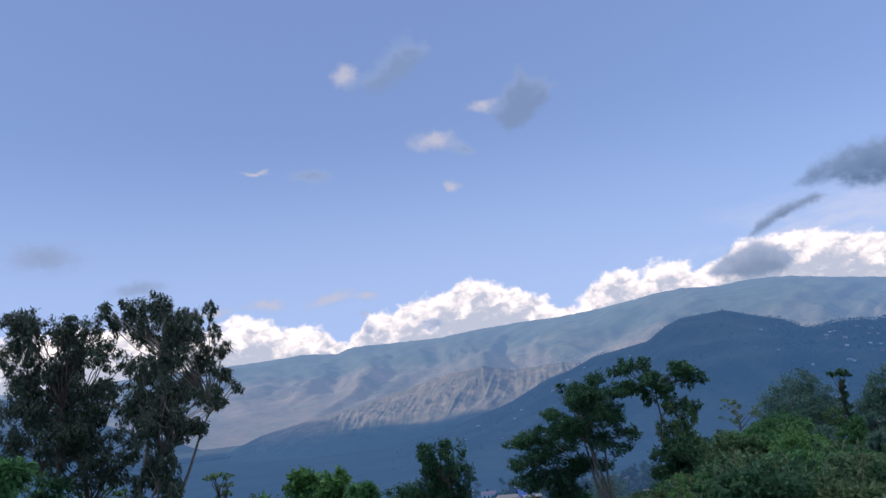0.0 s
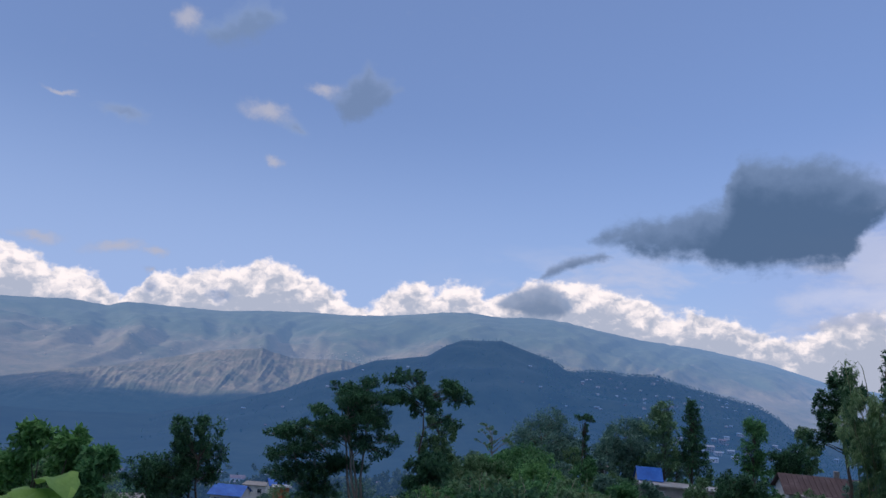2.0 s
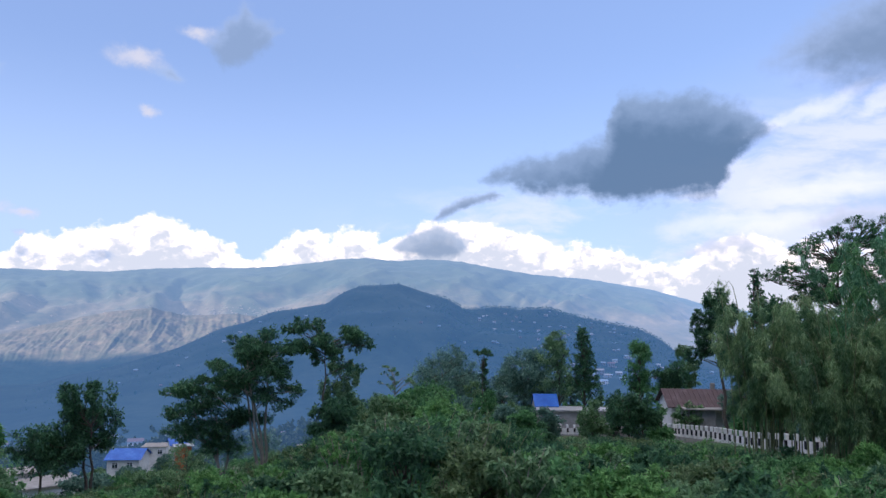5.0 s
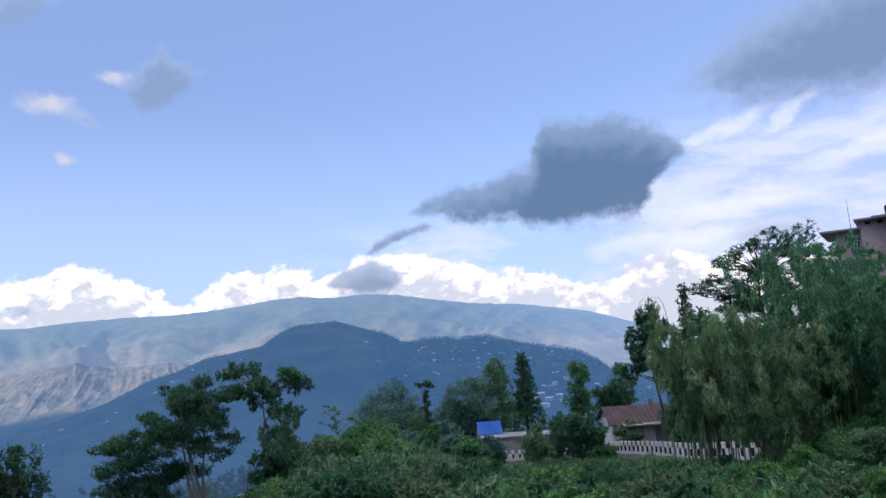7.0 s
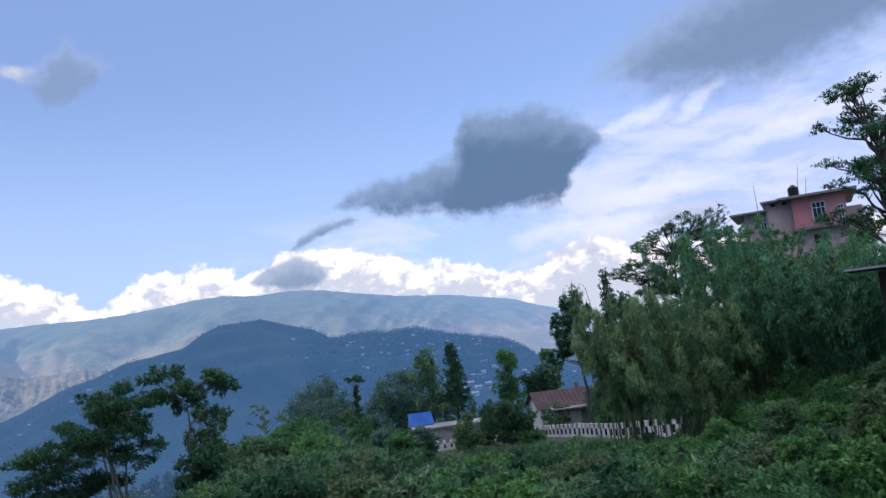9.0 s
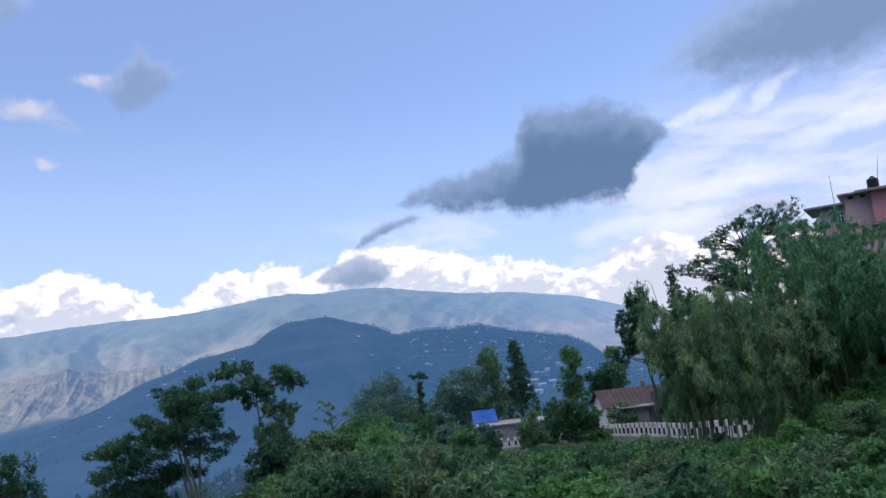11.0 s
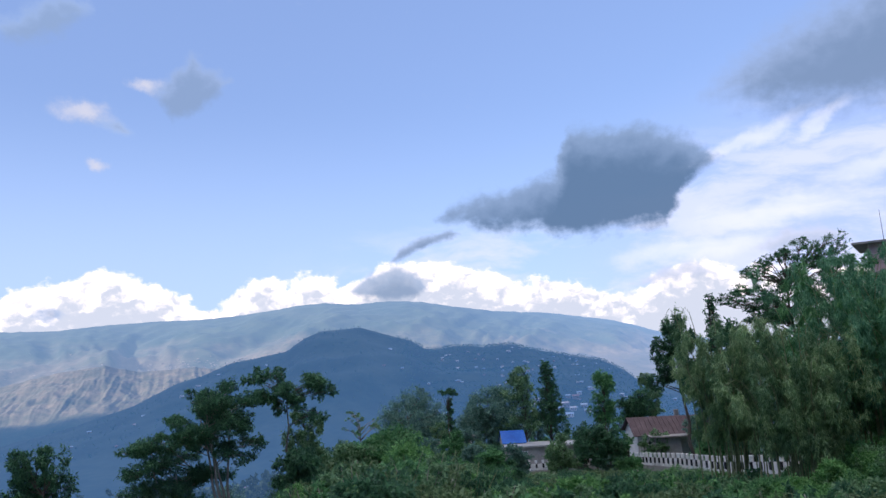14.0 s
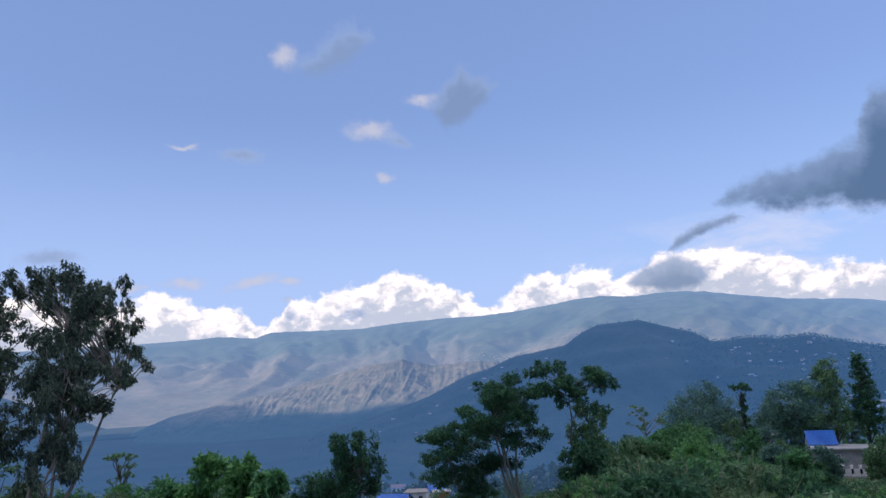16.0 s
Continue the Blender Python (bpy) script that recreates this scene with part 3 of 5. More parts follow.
HILL = [(-40, -8.5), (-32, -7.0), (-27.9, -5.9), (-24.9, -4.8), (-21.6, -3.8), (-19.0, -3.1), (-15.0, -1.9), (-12.2, -0.5), (-10.3, 0.0), (-8.4, 0.8), (-5.8, 1.2), (-4.3, 1.5), (-3.4, 2.2), (-1.9, 2.9), (1.3, 3.1),
        (3.4, 2.4), (5.1, 1.9), (6.2, 1.2), (7.1, 1.1), (8.6, 1.3), (10.7, 1.1), (12.8, 1.2), (14.5, 0.7), (17.7, 0.0), (19.7, -0.4), (21.2, -1.2), (22.5, -2.3), (27, -4.5), (34, -6.5)]
SPUR = [(-58, -6.5), (-46, -4.6), (-39.4, -3.8), (-36.6, -3.3), (-34.0, -2.3), (-30.1, -1.5), (-26.8, -1.0), (-23.5, -0.2), (-20.1, 0.6), (-16.9, 1.0), (-16.0, 0.75), (-14.6, 0.45), (-13.0, 0.5), (-11.0, 0.6), (-9.4, 0.4), (-8, -1.0)]
FAR = [(-66, 1.8), (-52, 2.4), (-37.8, 2.9), (-33.3, 3.1), (-30.5, 3.3), (-28.0, 3.1), (-26.8, 3.5), (-20.0, 3.5), (-17.3, 3.8), (-13.8, 4.0), (-10.7, 4.05), (-8.5, 4.2), (-5.8, 4.5), (-3.6, 4.85), (-1.5, 5.0), (1.0, 4.8), (3.5, 4.95),
       (5.9, 4.8), (8.2, 4.35), (11.9, 3.75), (15.8, 3.4), (20.4, 2.6), (24.6, 1.4), (32, 0.6), (45, 0.2), (70, 0.6)]
ground()
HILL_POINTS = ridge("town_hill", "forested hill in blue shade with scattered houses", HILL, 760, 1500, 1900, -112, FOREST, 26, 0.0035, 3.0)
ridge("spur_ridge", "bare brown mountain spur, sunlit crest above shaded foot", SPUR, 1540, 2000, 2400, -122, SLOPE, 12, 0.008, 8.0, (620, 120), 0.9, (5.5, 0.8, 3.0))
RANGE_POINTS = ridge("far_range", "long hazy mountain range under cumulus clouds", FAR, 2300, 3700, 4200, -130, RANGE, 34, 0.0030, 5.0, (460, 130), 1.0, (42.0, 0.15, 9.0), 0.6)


def shading_mountain():
    """High unseen ridge behind the eye, added to keep evening sun off the valley."""
    verts, faces = [], []
    n = 240
    for i in range(n + 1):
        y = -4000 + 6200 * i / n
        # crest heights are set so its shadow edge falls where wanted on the spur
        top = float(np.interp(y, [-4000, -1500, -300, 0, 80, 150, 200, 280, 340, 440, 530, 610, 700, 800, 1000, 1500, 2200], [1150, 1250, 1300, 1060, 830, 720, 690, 655, 600, 605, 570, 540, 480, 340, 240, 180, 100]))
        top += 20 * noise.noise((y * 0.004, 1.5, 0)) + 12 * noise.noise((y * 0.015, 1.5, 0))
        for k, (dx, f) in enumerate(((1100, 0.0), (600, 0.4), (0, 1.0), (-700, 0.5), (-1500, 0.0))):
            verts.append((-2500 + dx, y, -130 + (top + 130) * f))
    for i in range(n):
        for k in range(4):
            a = i * 5 + k
            faces.append((a, a + 1, a + 6, a + 5))
    ob = put("unseen_shade_ridge", mesh_of("unseen_shade_ridge", verts, faces, True), FOREST)
    tagged(ob, "high unseen ridge added to shade the valley", "mountain", kind="structure")


shading_mountain()


# ---- plants ----
def tree(name, label, az, top, bot, w, d, mat, style="broad", seed=1, count=6000, leaf=0.22, bark=BARK, clumps=14, trunk=0.12, group="", thin=0.45, stems=1, droop=0.3, size=0.30, category="tree"):
    """A tree by the bearing, the heights of its crown (degrees), its width (degrees) and its distance."""
    rng = random.Random(seed)
    x, y, gz = on_ground(az, d)
    zt, zb = math.tan(radians(top)) * d - gz, math.tan(radians(bot)) * d - gz
    zb = max(zb, 0.1)
    half = math.tan(radians(w / 2)) * d
    ob = thing(name, (x, y, gz), label, category, group)
    mid, tall = (zt + zb) / 2, (zt - zb) / 2
    cl = []
    for i in range(clumps):
        f = (i + 0.5) / clumps
        if style == "cone":
            h = f ** 0.8
            rr = half * (1 - h) + 0.12 * half
            a = i * 2.4 + rng.uniform(-0.4, 0.4)
            cl.append((math.cos(a) * rr * 0.55, math.sin(a) * rr * 0.55, zb + (zt - zb) * h * 0.95, max(0.25 * half, rr * 0.55), max(0.2 * half, rr * 0.4)))
        elif style == "tiers":
            a = rng.uniform(0, 6.283)
            h = rng.uniform(-0.8, 0.92)
            reach = half * (0.25 + 0.6 * rng.random()) * math.sqrt(max(0.15, 1 - (h * 0.85) ** 2))
            r = half * rng.uniform(0.14, 0.27)
            cl.append((math.cos(a) * reach, math.sin(a) * reach, mid + tall * h, r, r * 0.3))
        elif style == "umbrella":
            a = i * 2.4
            reach = half * (0.15 + 0.75 * rng.random())
            r = half * rng.uniform(0.3, 0.45)
            cl.append((math.cos(a) * reach, math.sin(a) * reach, zt - tall * (0.12 + 0.9 * f * f), r, r * 0.38))
        else:
            u, a = rng.uniform(-0.9, 0.95), rng.uniform(0, 6.283)
            rr = math.sqrt(max(0.05, 1 - u * u)) * rng.uniform(0.35, 0.85)
            r = size * half * rng.uniform(0.75, 1.35)
            cl.append((math.cos(a) * rr * half, math.sin(a) * rr * half, mid + u * (tall - r * 0.7), r, min(r * rng.uniform(0.6, 0.95), max(0.2, tall * 0.6))))
    verts, faces = [], []
    for s in range(stems):
        lean = Vector((rng.uniform(-1, 1), rng.uniform(-1, 1), 0)) * half * (0.1 if stems == 1 else 0.4)
        foot = Vector((rng.uniform(-1, 1), rng.uniform(-1, 1), 0)) * (0.0 if stems == 1 else half * 0.12)
        head = Vector((lean.x, lean.y, zb + (zt - zb) * (0.6 if style != "cone" else 0.96)))
        spine = bent(foot - Vector((0, 0, 0.3)), head, 0, rng, 7, 0.012)
        k = 1 / math.sqrt(stems)
        tube(verts, faces, spine, [trunk * k * (1 - 0.75 * i / 7) for i in range(8)], 7)
        for i, c in enumerate(cl):
            if i % stems != s:
                continue
            end = Vector(c[:3])
            t = min(0.97, max(0.3, (end.z - 0.35 * c[3]) / max(head.z, 0.1) - 0.18))
            j = min(6, int(t * 7))
            start = spine[j].lerp(spine[j + 1], t * 7 - j)
            tube(verts, faces, bent(start, end, 0.06, rng, 4, 0.05), [trunk * k * thin * (1 - 0.2 * q) + 0.004 for q in range(5)], 5)
            for q in range(3):
                tip = end + Vector((rng.uniform(-1, 1) * c[3], rng.uniform(-1, 1) * c[3], rng.uniform(-0.4, 0.9) * c[4]))
                tube(verts, faces, bent(end.lerp(start, 0.2), tip, 0.05, rng, 2, 0.06), [trunk * k * thin * 0.35, trunk * k * thin * 0.2, 0.004], 4)
    put("trunk", mesh_of("trunk", verts, faces, True), bark, ob)
    if count:
        put("crown", leaf_mesh("crown", cl, count, leaf, leaf * 0.45, seed, droop), mat, ob)
    return ob


def bough_tree(name, label, d, foot, boughs, mat, seed, count, leaf, bark=BARK, trunk=0.12, stems=1, droop=0.3, group="", flat=0.5, lean=0.0, fork=0.35, width=0.45, spread=0.8, full=1.0):
    """A tree by the bearing of its foot, its distance and its boughs of leaves (bearing, height, half width, half height, in degrees)."""
    rng = random.Random(seed)
    x, y, gz = on_ground(foot, d)
    ob = thing(name, (x, y, gz), label, "tree", group)
    root = Vector((x, y, gz))
    view, deg = ray(foot, 0), radians(1) * d
    mid = sum(b[0] for b in boughs) / len(boughs)
    half = max(abs(b[0] - mid) for b in boughs) * deg
    cl = []
    for az, el, w, h in boughs:
        room = math.sqrt(max(0.1, 1 - ((az - mid) * deg / (half + 0.01)) ** 2)) * half * spread
        for k in range(4):
            p = ray(az + rng.uniform(-0.7, 0.7) * w, 0) * d
            h = max(h, 0.26 * w) * (full if k == 0 else 1)
            p.z = math.tan(radians(el + rng.uniform(-0.55, 0.45) * h)) * d
            p += view * rng.uniform(-1, 1) * room - root
            if k == 3:
                p = p.lerp(Vector((0, 0, p.z)) + (ray(mid, 0) * d - root) * Vector((1, 1, 0)), 0.3)
            r = w * deg * rng.uniform(0.36, 0.6)
            cl.append((p.x, p.y, p.z, r, h * full * deg * rng.uniform(0.6, 0.95)))
    head_z = max(c[2] for c in cl)
    cx, cy = sum(c[0] for c in cl) / len(cl), sum(c[1] for c in cl) / len(cl)
    verts, faces = [], []
    for s in range(stems):
        foot_at = Vector((rng.uniform(-1, 1), rng.uniform(-1, 1), 0)) * (0.0 if stems == 1 else 0.25)
        aim = Vector((cx, cy, head_z * 0.86))
        if stems > 1:
            aim = aim + Vector((rng.uniform(-1, 1), rng.uniform(-1, 1), 0)) * half * 0.55
            aim.z *= rng.uniform(0.75, 1.0)
        spine = bent(foot_at - Vector((0, 0, 0.3)), aim, lean, rng, 7, 0.018)
        k = 1 / math.sqrt(stems)
        tube(verts, faces, spine, [trunk * k * (1 - 0.8 * i / 7) for i in range(8)], 7)
        for i, c in enumerate(cl):
            if i % stems != s:
                continue
            end = Vector(c[:3])
            reach = (end.xy - Vector((cx, cy))).length
            t = min(0.95, max(fork + 0.4 * rng.random(), (end.z - 0.35 * reach) / max(aim.z, 0.1)))
            j = min(6, int(t * 7))
            start = spine[j].lerp(spine[j + 1], t * 7 - j)
            tube(verts, faces, bent(start, end, 0.05, rng, 4, 0.04), [trunk * k * 0.2 * (1 - 0.2 * q) + 0.004 for q in range(5)], 5)
            for q in range(2):
                tip = end + Vector((rng.uniform(-1, 1) * c[3], rng.uniform(-1, 1) * c[3], rng.uniform(-0.4, 0.9) * c[4]))
                tube(verts, faces, bent(end.lerp(start, 0.2), tip, 0.05, rng, 2, 0.06), [trunk * k * 0.1, trunk * k * 0.06, 0.004], 4)
    put("trunk", mesh_of("trunk", verts, faces, True), bark, ob)
    put("crown", leaf_mesh("crown", cl, count, leaf, leaf * width, seed, droop, flat), mat, ob)
    return ob


def bamboo(label, az, top, w, d, mat, seed, canes=40, count=16000, leaf=0.26, bend=0.35, low=0.3):
    """A clump of arching canes with hanging sprays of narrow leaves."""
    rng = random.Random(seed)
    x, y, gz = on_ground(az, d)
    zt = math.tan(radians(top)) * d - gz
    half = math.tan(radians(w / 2)) * d
    ob = thing("bamboo_clump", (x, y, gz), label, "bamboo", "bamboo clumps on the slope")
    plumes = [[], [], []]
    for i in range(canes):
        a = rng.uniform(0, 6.283)
        out = Vector((math.cos(a), math.sin(a), 0))
        foot = out * rng.uniform(0.05, 0.85) * half
        tall = zt * rng.uniform(0.62, 1.0)
        reach = half * rng.uniform(0.25, 0.95)
        pts = []
        for k in range(9):
            t = k / 8
            pts.append(foot + out * reach * t ** 2.2 + Vector((0, 0, tall * (t - bend * 0.5 * t ** 3.5) / (1 - bend * 0.5))))
        cv, cf = [], []
        tube(cv, cf, pts, [0.026 * (1 - 0.85 * k / 8) + 0.004 for k in range(9)], 5)
        put("cane", mesh_of("cane", cv, cf, True), CANE, ob)
        for k in range(2, 9):
            p = pts[k]
            r = half * rng.uniform(0.07, 0.13)
            hang = rng.uniform(0.2, 0.5 + bend) * (k / 8 * 1.6 if k < 8 else 0.2)
            plumes[i % 3].append((p.x + rng.uniform(-1.2, 1.2) * r, p.y + rng.uniform(-1.2, 1.2) * r, max(low + r, p.z - hang), r, r * rng.uniform(1.3, 2.6)))
    tones = (mat, LEAF_OLIVE if mat is LEAF_BAMBOO else LEAF_GREEN, mat)
    for k in range(3):
        if plumes[k]:
            put("foliage", leaf_mesh("foliage", plumes[k], count // 3, leaf * 1.3, leaf * 0.19, seed + 7 * k, 1.2, 0.7, 0.1), tones[k], ob, "hanging narrow leaves")
    return ob


def bush(az, top, d, w, mat, seed, count=2600, leaf=0.13, label="leafy green bush on the slope", name="bush"):
    """A shrub from the ground up."""
    rng = random.Random(seed)
    x, y, gz = on_ground(az, d)
    zt = max(0.6, math.tan(radians(top)) * d - gz)
    half = math.tan(radians(w / 2)) * d
    ob = thing(name, (x, y, gz), label, "bush", "bushes on the slope")
    cl, verts, faces = [], [], []
    for i in range(13):
        a, h = rng.uniform(0, 6.283), rng.random() ** 0.8
        rr = half * math.sqrt(1 - 0.75 * h * h) * rng.uniform(0.2, 0.8)
        r = half * rng.uniform(0.22, 0.4)
        cl.append((math.cos(a) * rr, math.sin(a) * rr, max(0.2, h * (zt - r * 0.6)), r, r * 0.75))
        tube(verts, faces, bent(Vector((0, 0, -0.1)), Vector(cl[-1][:3]), 0.08, rng, 3, 0.06), [0.03, 0.022, 0.015, 0.006], 5)
    put("woody_base", mesh_of("woody_base", verts, faces, True), BARK, ob)
    put("foliage", leaf_mesh("foliage", cl, count, leaf, leaf * 0.5, seed, 0.25), mat, ob)
    return ob


# the gums at the bend
bough_tree("gum_tree", "tall eucalyptus with pale trunk and hanging dark leaves", 22, -44.5,
           [(-44.1, 7.8, 0.6, 0.4), (-42.4, 7.5, 0.9, 0.6), (-40.5, 7.7, 1.1, 0.6), (-39.2, 6.7, 0.9, 0.7), (-37.8, 6.9, 0.8, 0.6), (-37.5, 5.6, 0.6, 0.6), (-38.9, 5.5, 1.0, 0.7), (-40.4, 5.8, 1.1, 0.7), (-42.1, 5.9, 0.6, 0.6), (-43.8, 6.5, 0.6, 0.5), (-36.7, 4.3, 0.7, 0.4), (-37.6, 3.5, 0.8, 0.5), (-39.7, 4.3, 1.0, 0.6), (-40.7, 3.6, 1.1, 0.6), (-38.4, 2.4, 0.8, 0.5), (-36.0, 2.5, 0.6, 0.4), (-35.7, 1.5, 0.4, 0.3)],
           LEAF_GUM, 11, 22000, 0.11, BARK_PALE, 0.13, 2, 1.1, "gum trees", 0.7, width=0.3, fork=0.3, full=1.35)
tree("gum_tree", "eucalyptus crown closing the row of gums", -45.4, 6.4, -5.0, 9.5, 25, LEAF_GUM, "broad", 16, 13000, 0.11, BARK, 60, 0.12, "gum trees", thin=0.16, droop=0.9, size=0.17)
bough_tree("gum_tree", "eucalyptus with pale forked trunk and low hanging boughs", 21, -44.2,
           [(-36.7, 0.5, 0.6, 0.3), (-37.9, 1.1, 0.8, 0.4), (-39.0, 1.6, 1.1, 0.5), (-40.2, 2.1, 1.1, 0.6), (-42.0, 3.5, 0.8, 0.5), (-41.3, 1.1, 1.3, 0.7), (-38.4, -1.1, 0.9, 0.3), (-39.4, -1.2, 0.8, 0.4), (-39.9, -0.1, 1.1, 0.6), (-41.4, -0.5, 1.3, 0.6), (-42.7, 0.8, 1.3, 0.7), (-41.1, -2.9, 0.9, 0.7), (-40.4, -4.1, 0.9, 0.7), (-40.1, -5.3, 0.8, 0.6), (-41.9, -3.9, 0.8, 0.6), (-42.7, -5.3, 0.8, 0.5)],
           LEAF_GUM, 12, 24000, 0.11, BARK_PALE, 0.1, 2, 1.1, "gum trees", 0.7, width=0.3, fork=0.3, full=1.35)
bough_tree("gum_tree", "eucalyptus with dense dark drooping foliage", 23, -48.8,
           [(-48.7, 7.0, 1.1, 0.5), (-50.1, 7.4, 0.8, 0.5), (-47.0, 6.9, 0.9, 0.5), (-45.2, 6.6, 0.8, 0.6), (-46.3, 6.1, 1.1, 0.6), (-49.4, 6.1, 1.2, 0.7), (-45.6, 4.8, 1.1, 0.6), (-47.4, 4.0, 1.2, 0.6), (-49.7, 4.6, 1.1, 0.6), (-48.8, 3.0, 1.5, 0.7), (-47.1, 2.4, 1.5, 0.6), (-50.1, 1.6, 1.3, 0.7), (-48.1, 1.0, 1.5, 0.8), (-46.1, 0.4, 1.5, 0.8), (-49.4, -0.6, 1.8, 0.8), (-47.1, -0.9, 1.8, 0.8), (-44.6, 2.2, 1.0, 0.6), (-45.0, 0.3, 1.2, 0.7), (-44.7, -1.0, 1.2, 0.7)],
           LEAF_GUM, 14, 30000, 0.115, BARK, 0.13, 2, 1.0, "gum trees", 0.7, width=0.3, full=1.3)
tree("bare_tree", "small thin tree with few leaves", -37.1, -4.0, -6.9, 3.6, 45, LEAF_OLIVE, "tiers", 13, 1100, 0.14, BARK, 14, 0.07)
# middle ground
bough_tree("dark_tree", "dark round-crowned tree with forked trunk", 60, -20.5,
           [(-21.4, -5.0, 1.2, 0.5), (-19.9, -5.0, 1.0, 0.5), (-22.0, -5.9, 0.9, 0.5), (-20.2, -6.3, 1.3, 0.5), (-19.1, -6.8, 0.7, 0.5), (-22.8, -7.1, 0.9, 0.6), (-21.7, -7.3, 1.5, 0.6), (-20.2, -7.8, 1.5, 0.6), (-22.9, -8.3, 1.0, 0.7), (-21.6, -8.7, 1.5, 0.6), (-22.1, -9.3, 1.3, 0.5), (-19.3, -8.1, 0.7, 0.5)],
           LEAF_DEEP, 21, 17000, 0.24, BARK, 0.2, 2, full=1.3)
bough_tree("slender_tree", "many-stemmed slender tree with layered green foliage", 40, -8.6,
           [(-10.7, -1.4, 0.8, 0.4), (-8.6, -1.0, 0.8, 0.4), (-9.0, -2.0, 1.8, 0.45), (-7.1, -1.9, 1.1, 0.45), (-10.1, -2.7, 1.5, 0.5), (-7.9, -2.9, 1.5, 0.45), (-12.1, -3.3, 1.3, 0.4), (-9.4, -3.8, 1.8, 0.45), (-10.9, -4.4, 2.0, 0.4), (-12.8, -4.4, 1.3, 0.4), (-9.7, -5.3, 1.5, 0.35), (-7.1, -3.9, 1.1, 0.4), (-6.5, -5.0, 1.1, 0.35), (-7.5, -5.9, 1.0, 0.3)],
           LEAF_DEEP, 22, 34000, 0.13, BARK_PALE, 0.22, 5, fork=0.4, full=1.15)
bough_tree("slender_tree", "slender tree with layered dark green foliage", 41, -11.4,
           [(-14.1, -4.7, 1.5, 0.4), (-15.1, -5.1, 1.2, 0.35), (-14.4, -6.3, 1.5, 0.4), (-12.3, -5.8, 2.0, 0.4), (-11.2, -7.0, 2.2, 0.45), (-13.3, -7.5, 1.8, 0.5), (-14.6, -8.0, 1.3, 0.4), (-12.0, -8.6, 1.8, 0.5), (-9.6, -6.9, 1.3, 0.4)],
           LEAF_DEEP, 52, 26000, 0.13, BARK_PALE, 0.17, 3, full=1.15)
bough_tree("umbrella_tree", "slim tree with flat umbrella crown", 38, -4.6,
           [(-5.7, -0.2, 1.3, 0.3), (-7.1, -0.5, 0.7, 0.25), (-4.6, -0.9, 0.6, 0.25), (-2.7, -1.0, 1.5, 0.3), (-1.5, -1.5, 0.8, 0.3), (-4.5, -1.5, 1.3, 0.35), (-6.1, -1.8, 1.2, 0.35), (-5.3, -2.7, 0.7, 0.35), (-3.5, -2.2, 1.1, 0.35), (-2.3, -3.3, 0.8, 0.25)],
           LEAF_DEEP, 23, 13000, 0.13, BARK, 0.09, 1, 0.7, flat=0.6, fork=0.6, full=1.4)
bough_tree("thin_tree", "thin grey-green tree with drooping layers behind another", 42, -3.4,
           [(-3.5, -3.4, 0.8, 0.4), (-2.2, -4.0, 0.8, 0.4), (-3.9, -4.8, 0.8, 0.4), (-2.5, -5.1, 1.1, 0.4), (-3.5, -6.0, 1.1, 0.4), (-2.1, -6.3, 0.9, 0.4)],
           LEAF_OLIVE, 53, 6000, 0.15, BARK, 0.07, 1, 0.7, full=1.5)
bough_tree("casuarina", "tall dark casuarina with open crown", 62, 25.7,
           [(24.7, 1.5, 0.8, 0.4), (25.5, 2.0, 0.6, 0.4), (24.1, 0.4, 0.8, 0.5), (24.2, -0.7, 0.8, 0.5), (25.1, -0.3, 0.8, 0.5), (24.6, -1.8, 0.9, 0.4), (25.8, -2.4, 0.8, 0.4), (26.0, 0.8, 0.7, 0.5), (26.4, -1.2, 0.8, 0.5), (23.3, -2.3, 0.5, 0.4)],
           LEAF_DEEP, 36, 14000, 0.22, BARK, 0.18, full=1.2)
bough_tree("spreading_tree", "spreading tree with layered flat foliage", 56, 33.4,
           [(33.4, 6.4, 1.1, 0.2), (32.5, 6.3, 0.9, 0.2), (34.6, 6.7, 1.1, 0.25), (36.3, 7.1, 0.6, 0.45), (36.7, 6.3, 0.8, 0.45), (35.1, 6.0, 1.3, 0.25), (31.4, 5.5, 1.1, 0.2), (30.5, 5.1, 0.8, 0.18), (32.5, 5.0, 1.5, 0.25), (34.4, 5.3, 1.5, 0.25), (33.5, 4.1, 1.8, 0.3), (29.2, 3.7, 1.0, 0.2), (28.9, 3.2, 0.9, 0.2), (30.8, 3.9, 1.3, 0.22), (31.5, 3.0, 1.8, 0.25), (33.8, 3.1, 1.8, 0.3), (32.6, 2.1, 1.8, 0.3), (30.2, 1.9, 1.3, 0.3), (35.4, 3.9, 1.3, 0.4), (36.3, 5.1, 1.0, 0.5), (37.0, 3.8, 0.8, 0.5)],
           LEAF_DEEP, 38, 26000, 0.15, BARK, 0.24, 1, 0.15, fork=0.45, full=1.05)
tree("dark_tree", "low dark tree beside a forked one", -23.4, -6.8, -10.0, 4.4, 62, LEAF_DEEP, "broad", 20, 6500, 0.24, BARK, 14, 0.12, size=0.34)
tree("leafy_tree", "low dense dark green tree with drooping leaves", -3.6, -5.6, -8.8, 4.0, 37, LEAF_DEEP, "broad", 24, 7000, 0.22, BARK, 14, 0.09, droop=0.9)
tree("feathery_tree", "feathery grey-green tree above the town", 4.8, -1.8, -6.6, 6.2, 110, LEAF_HAZY, "broad", 25, 17000, 0.34, BARK, 40, 0.2, "far trees")
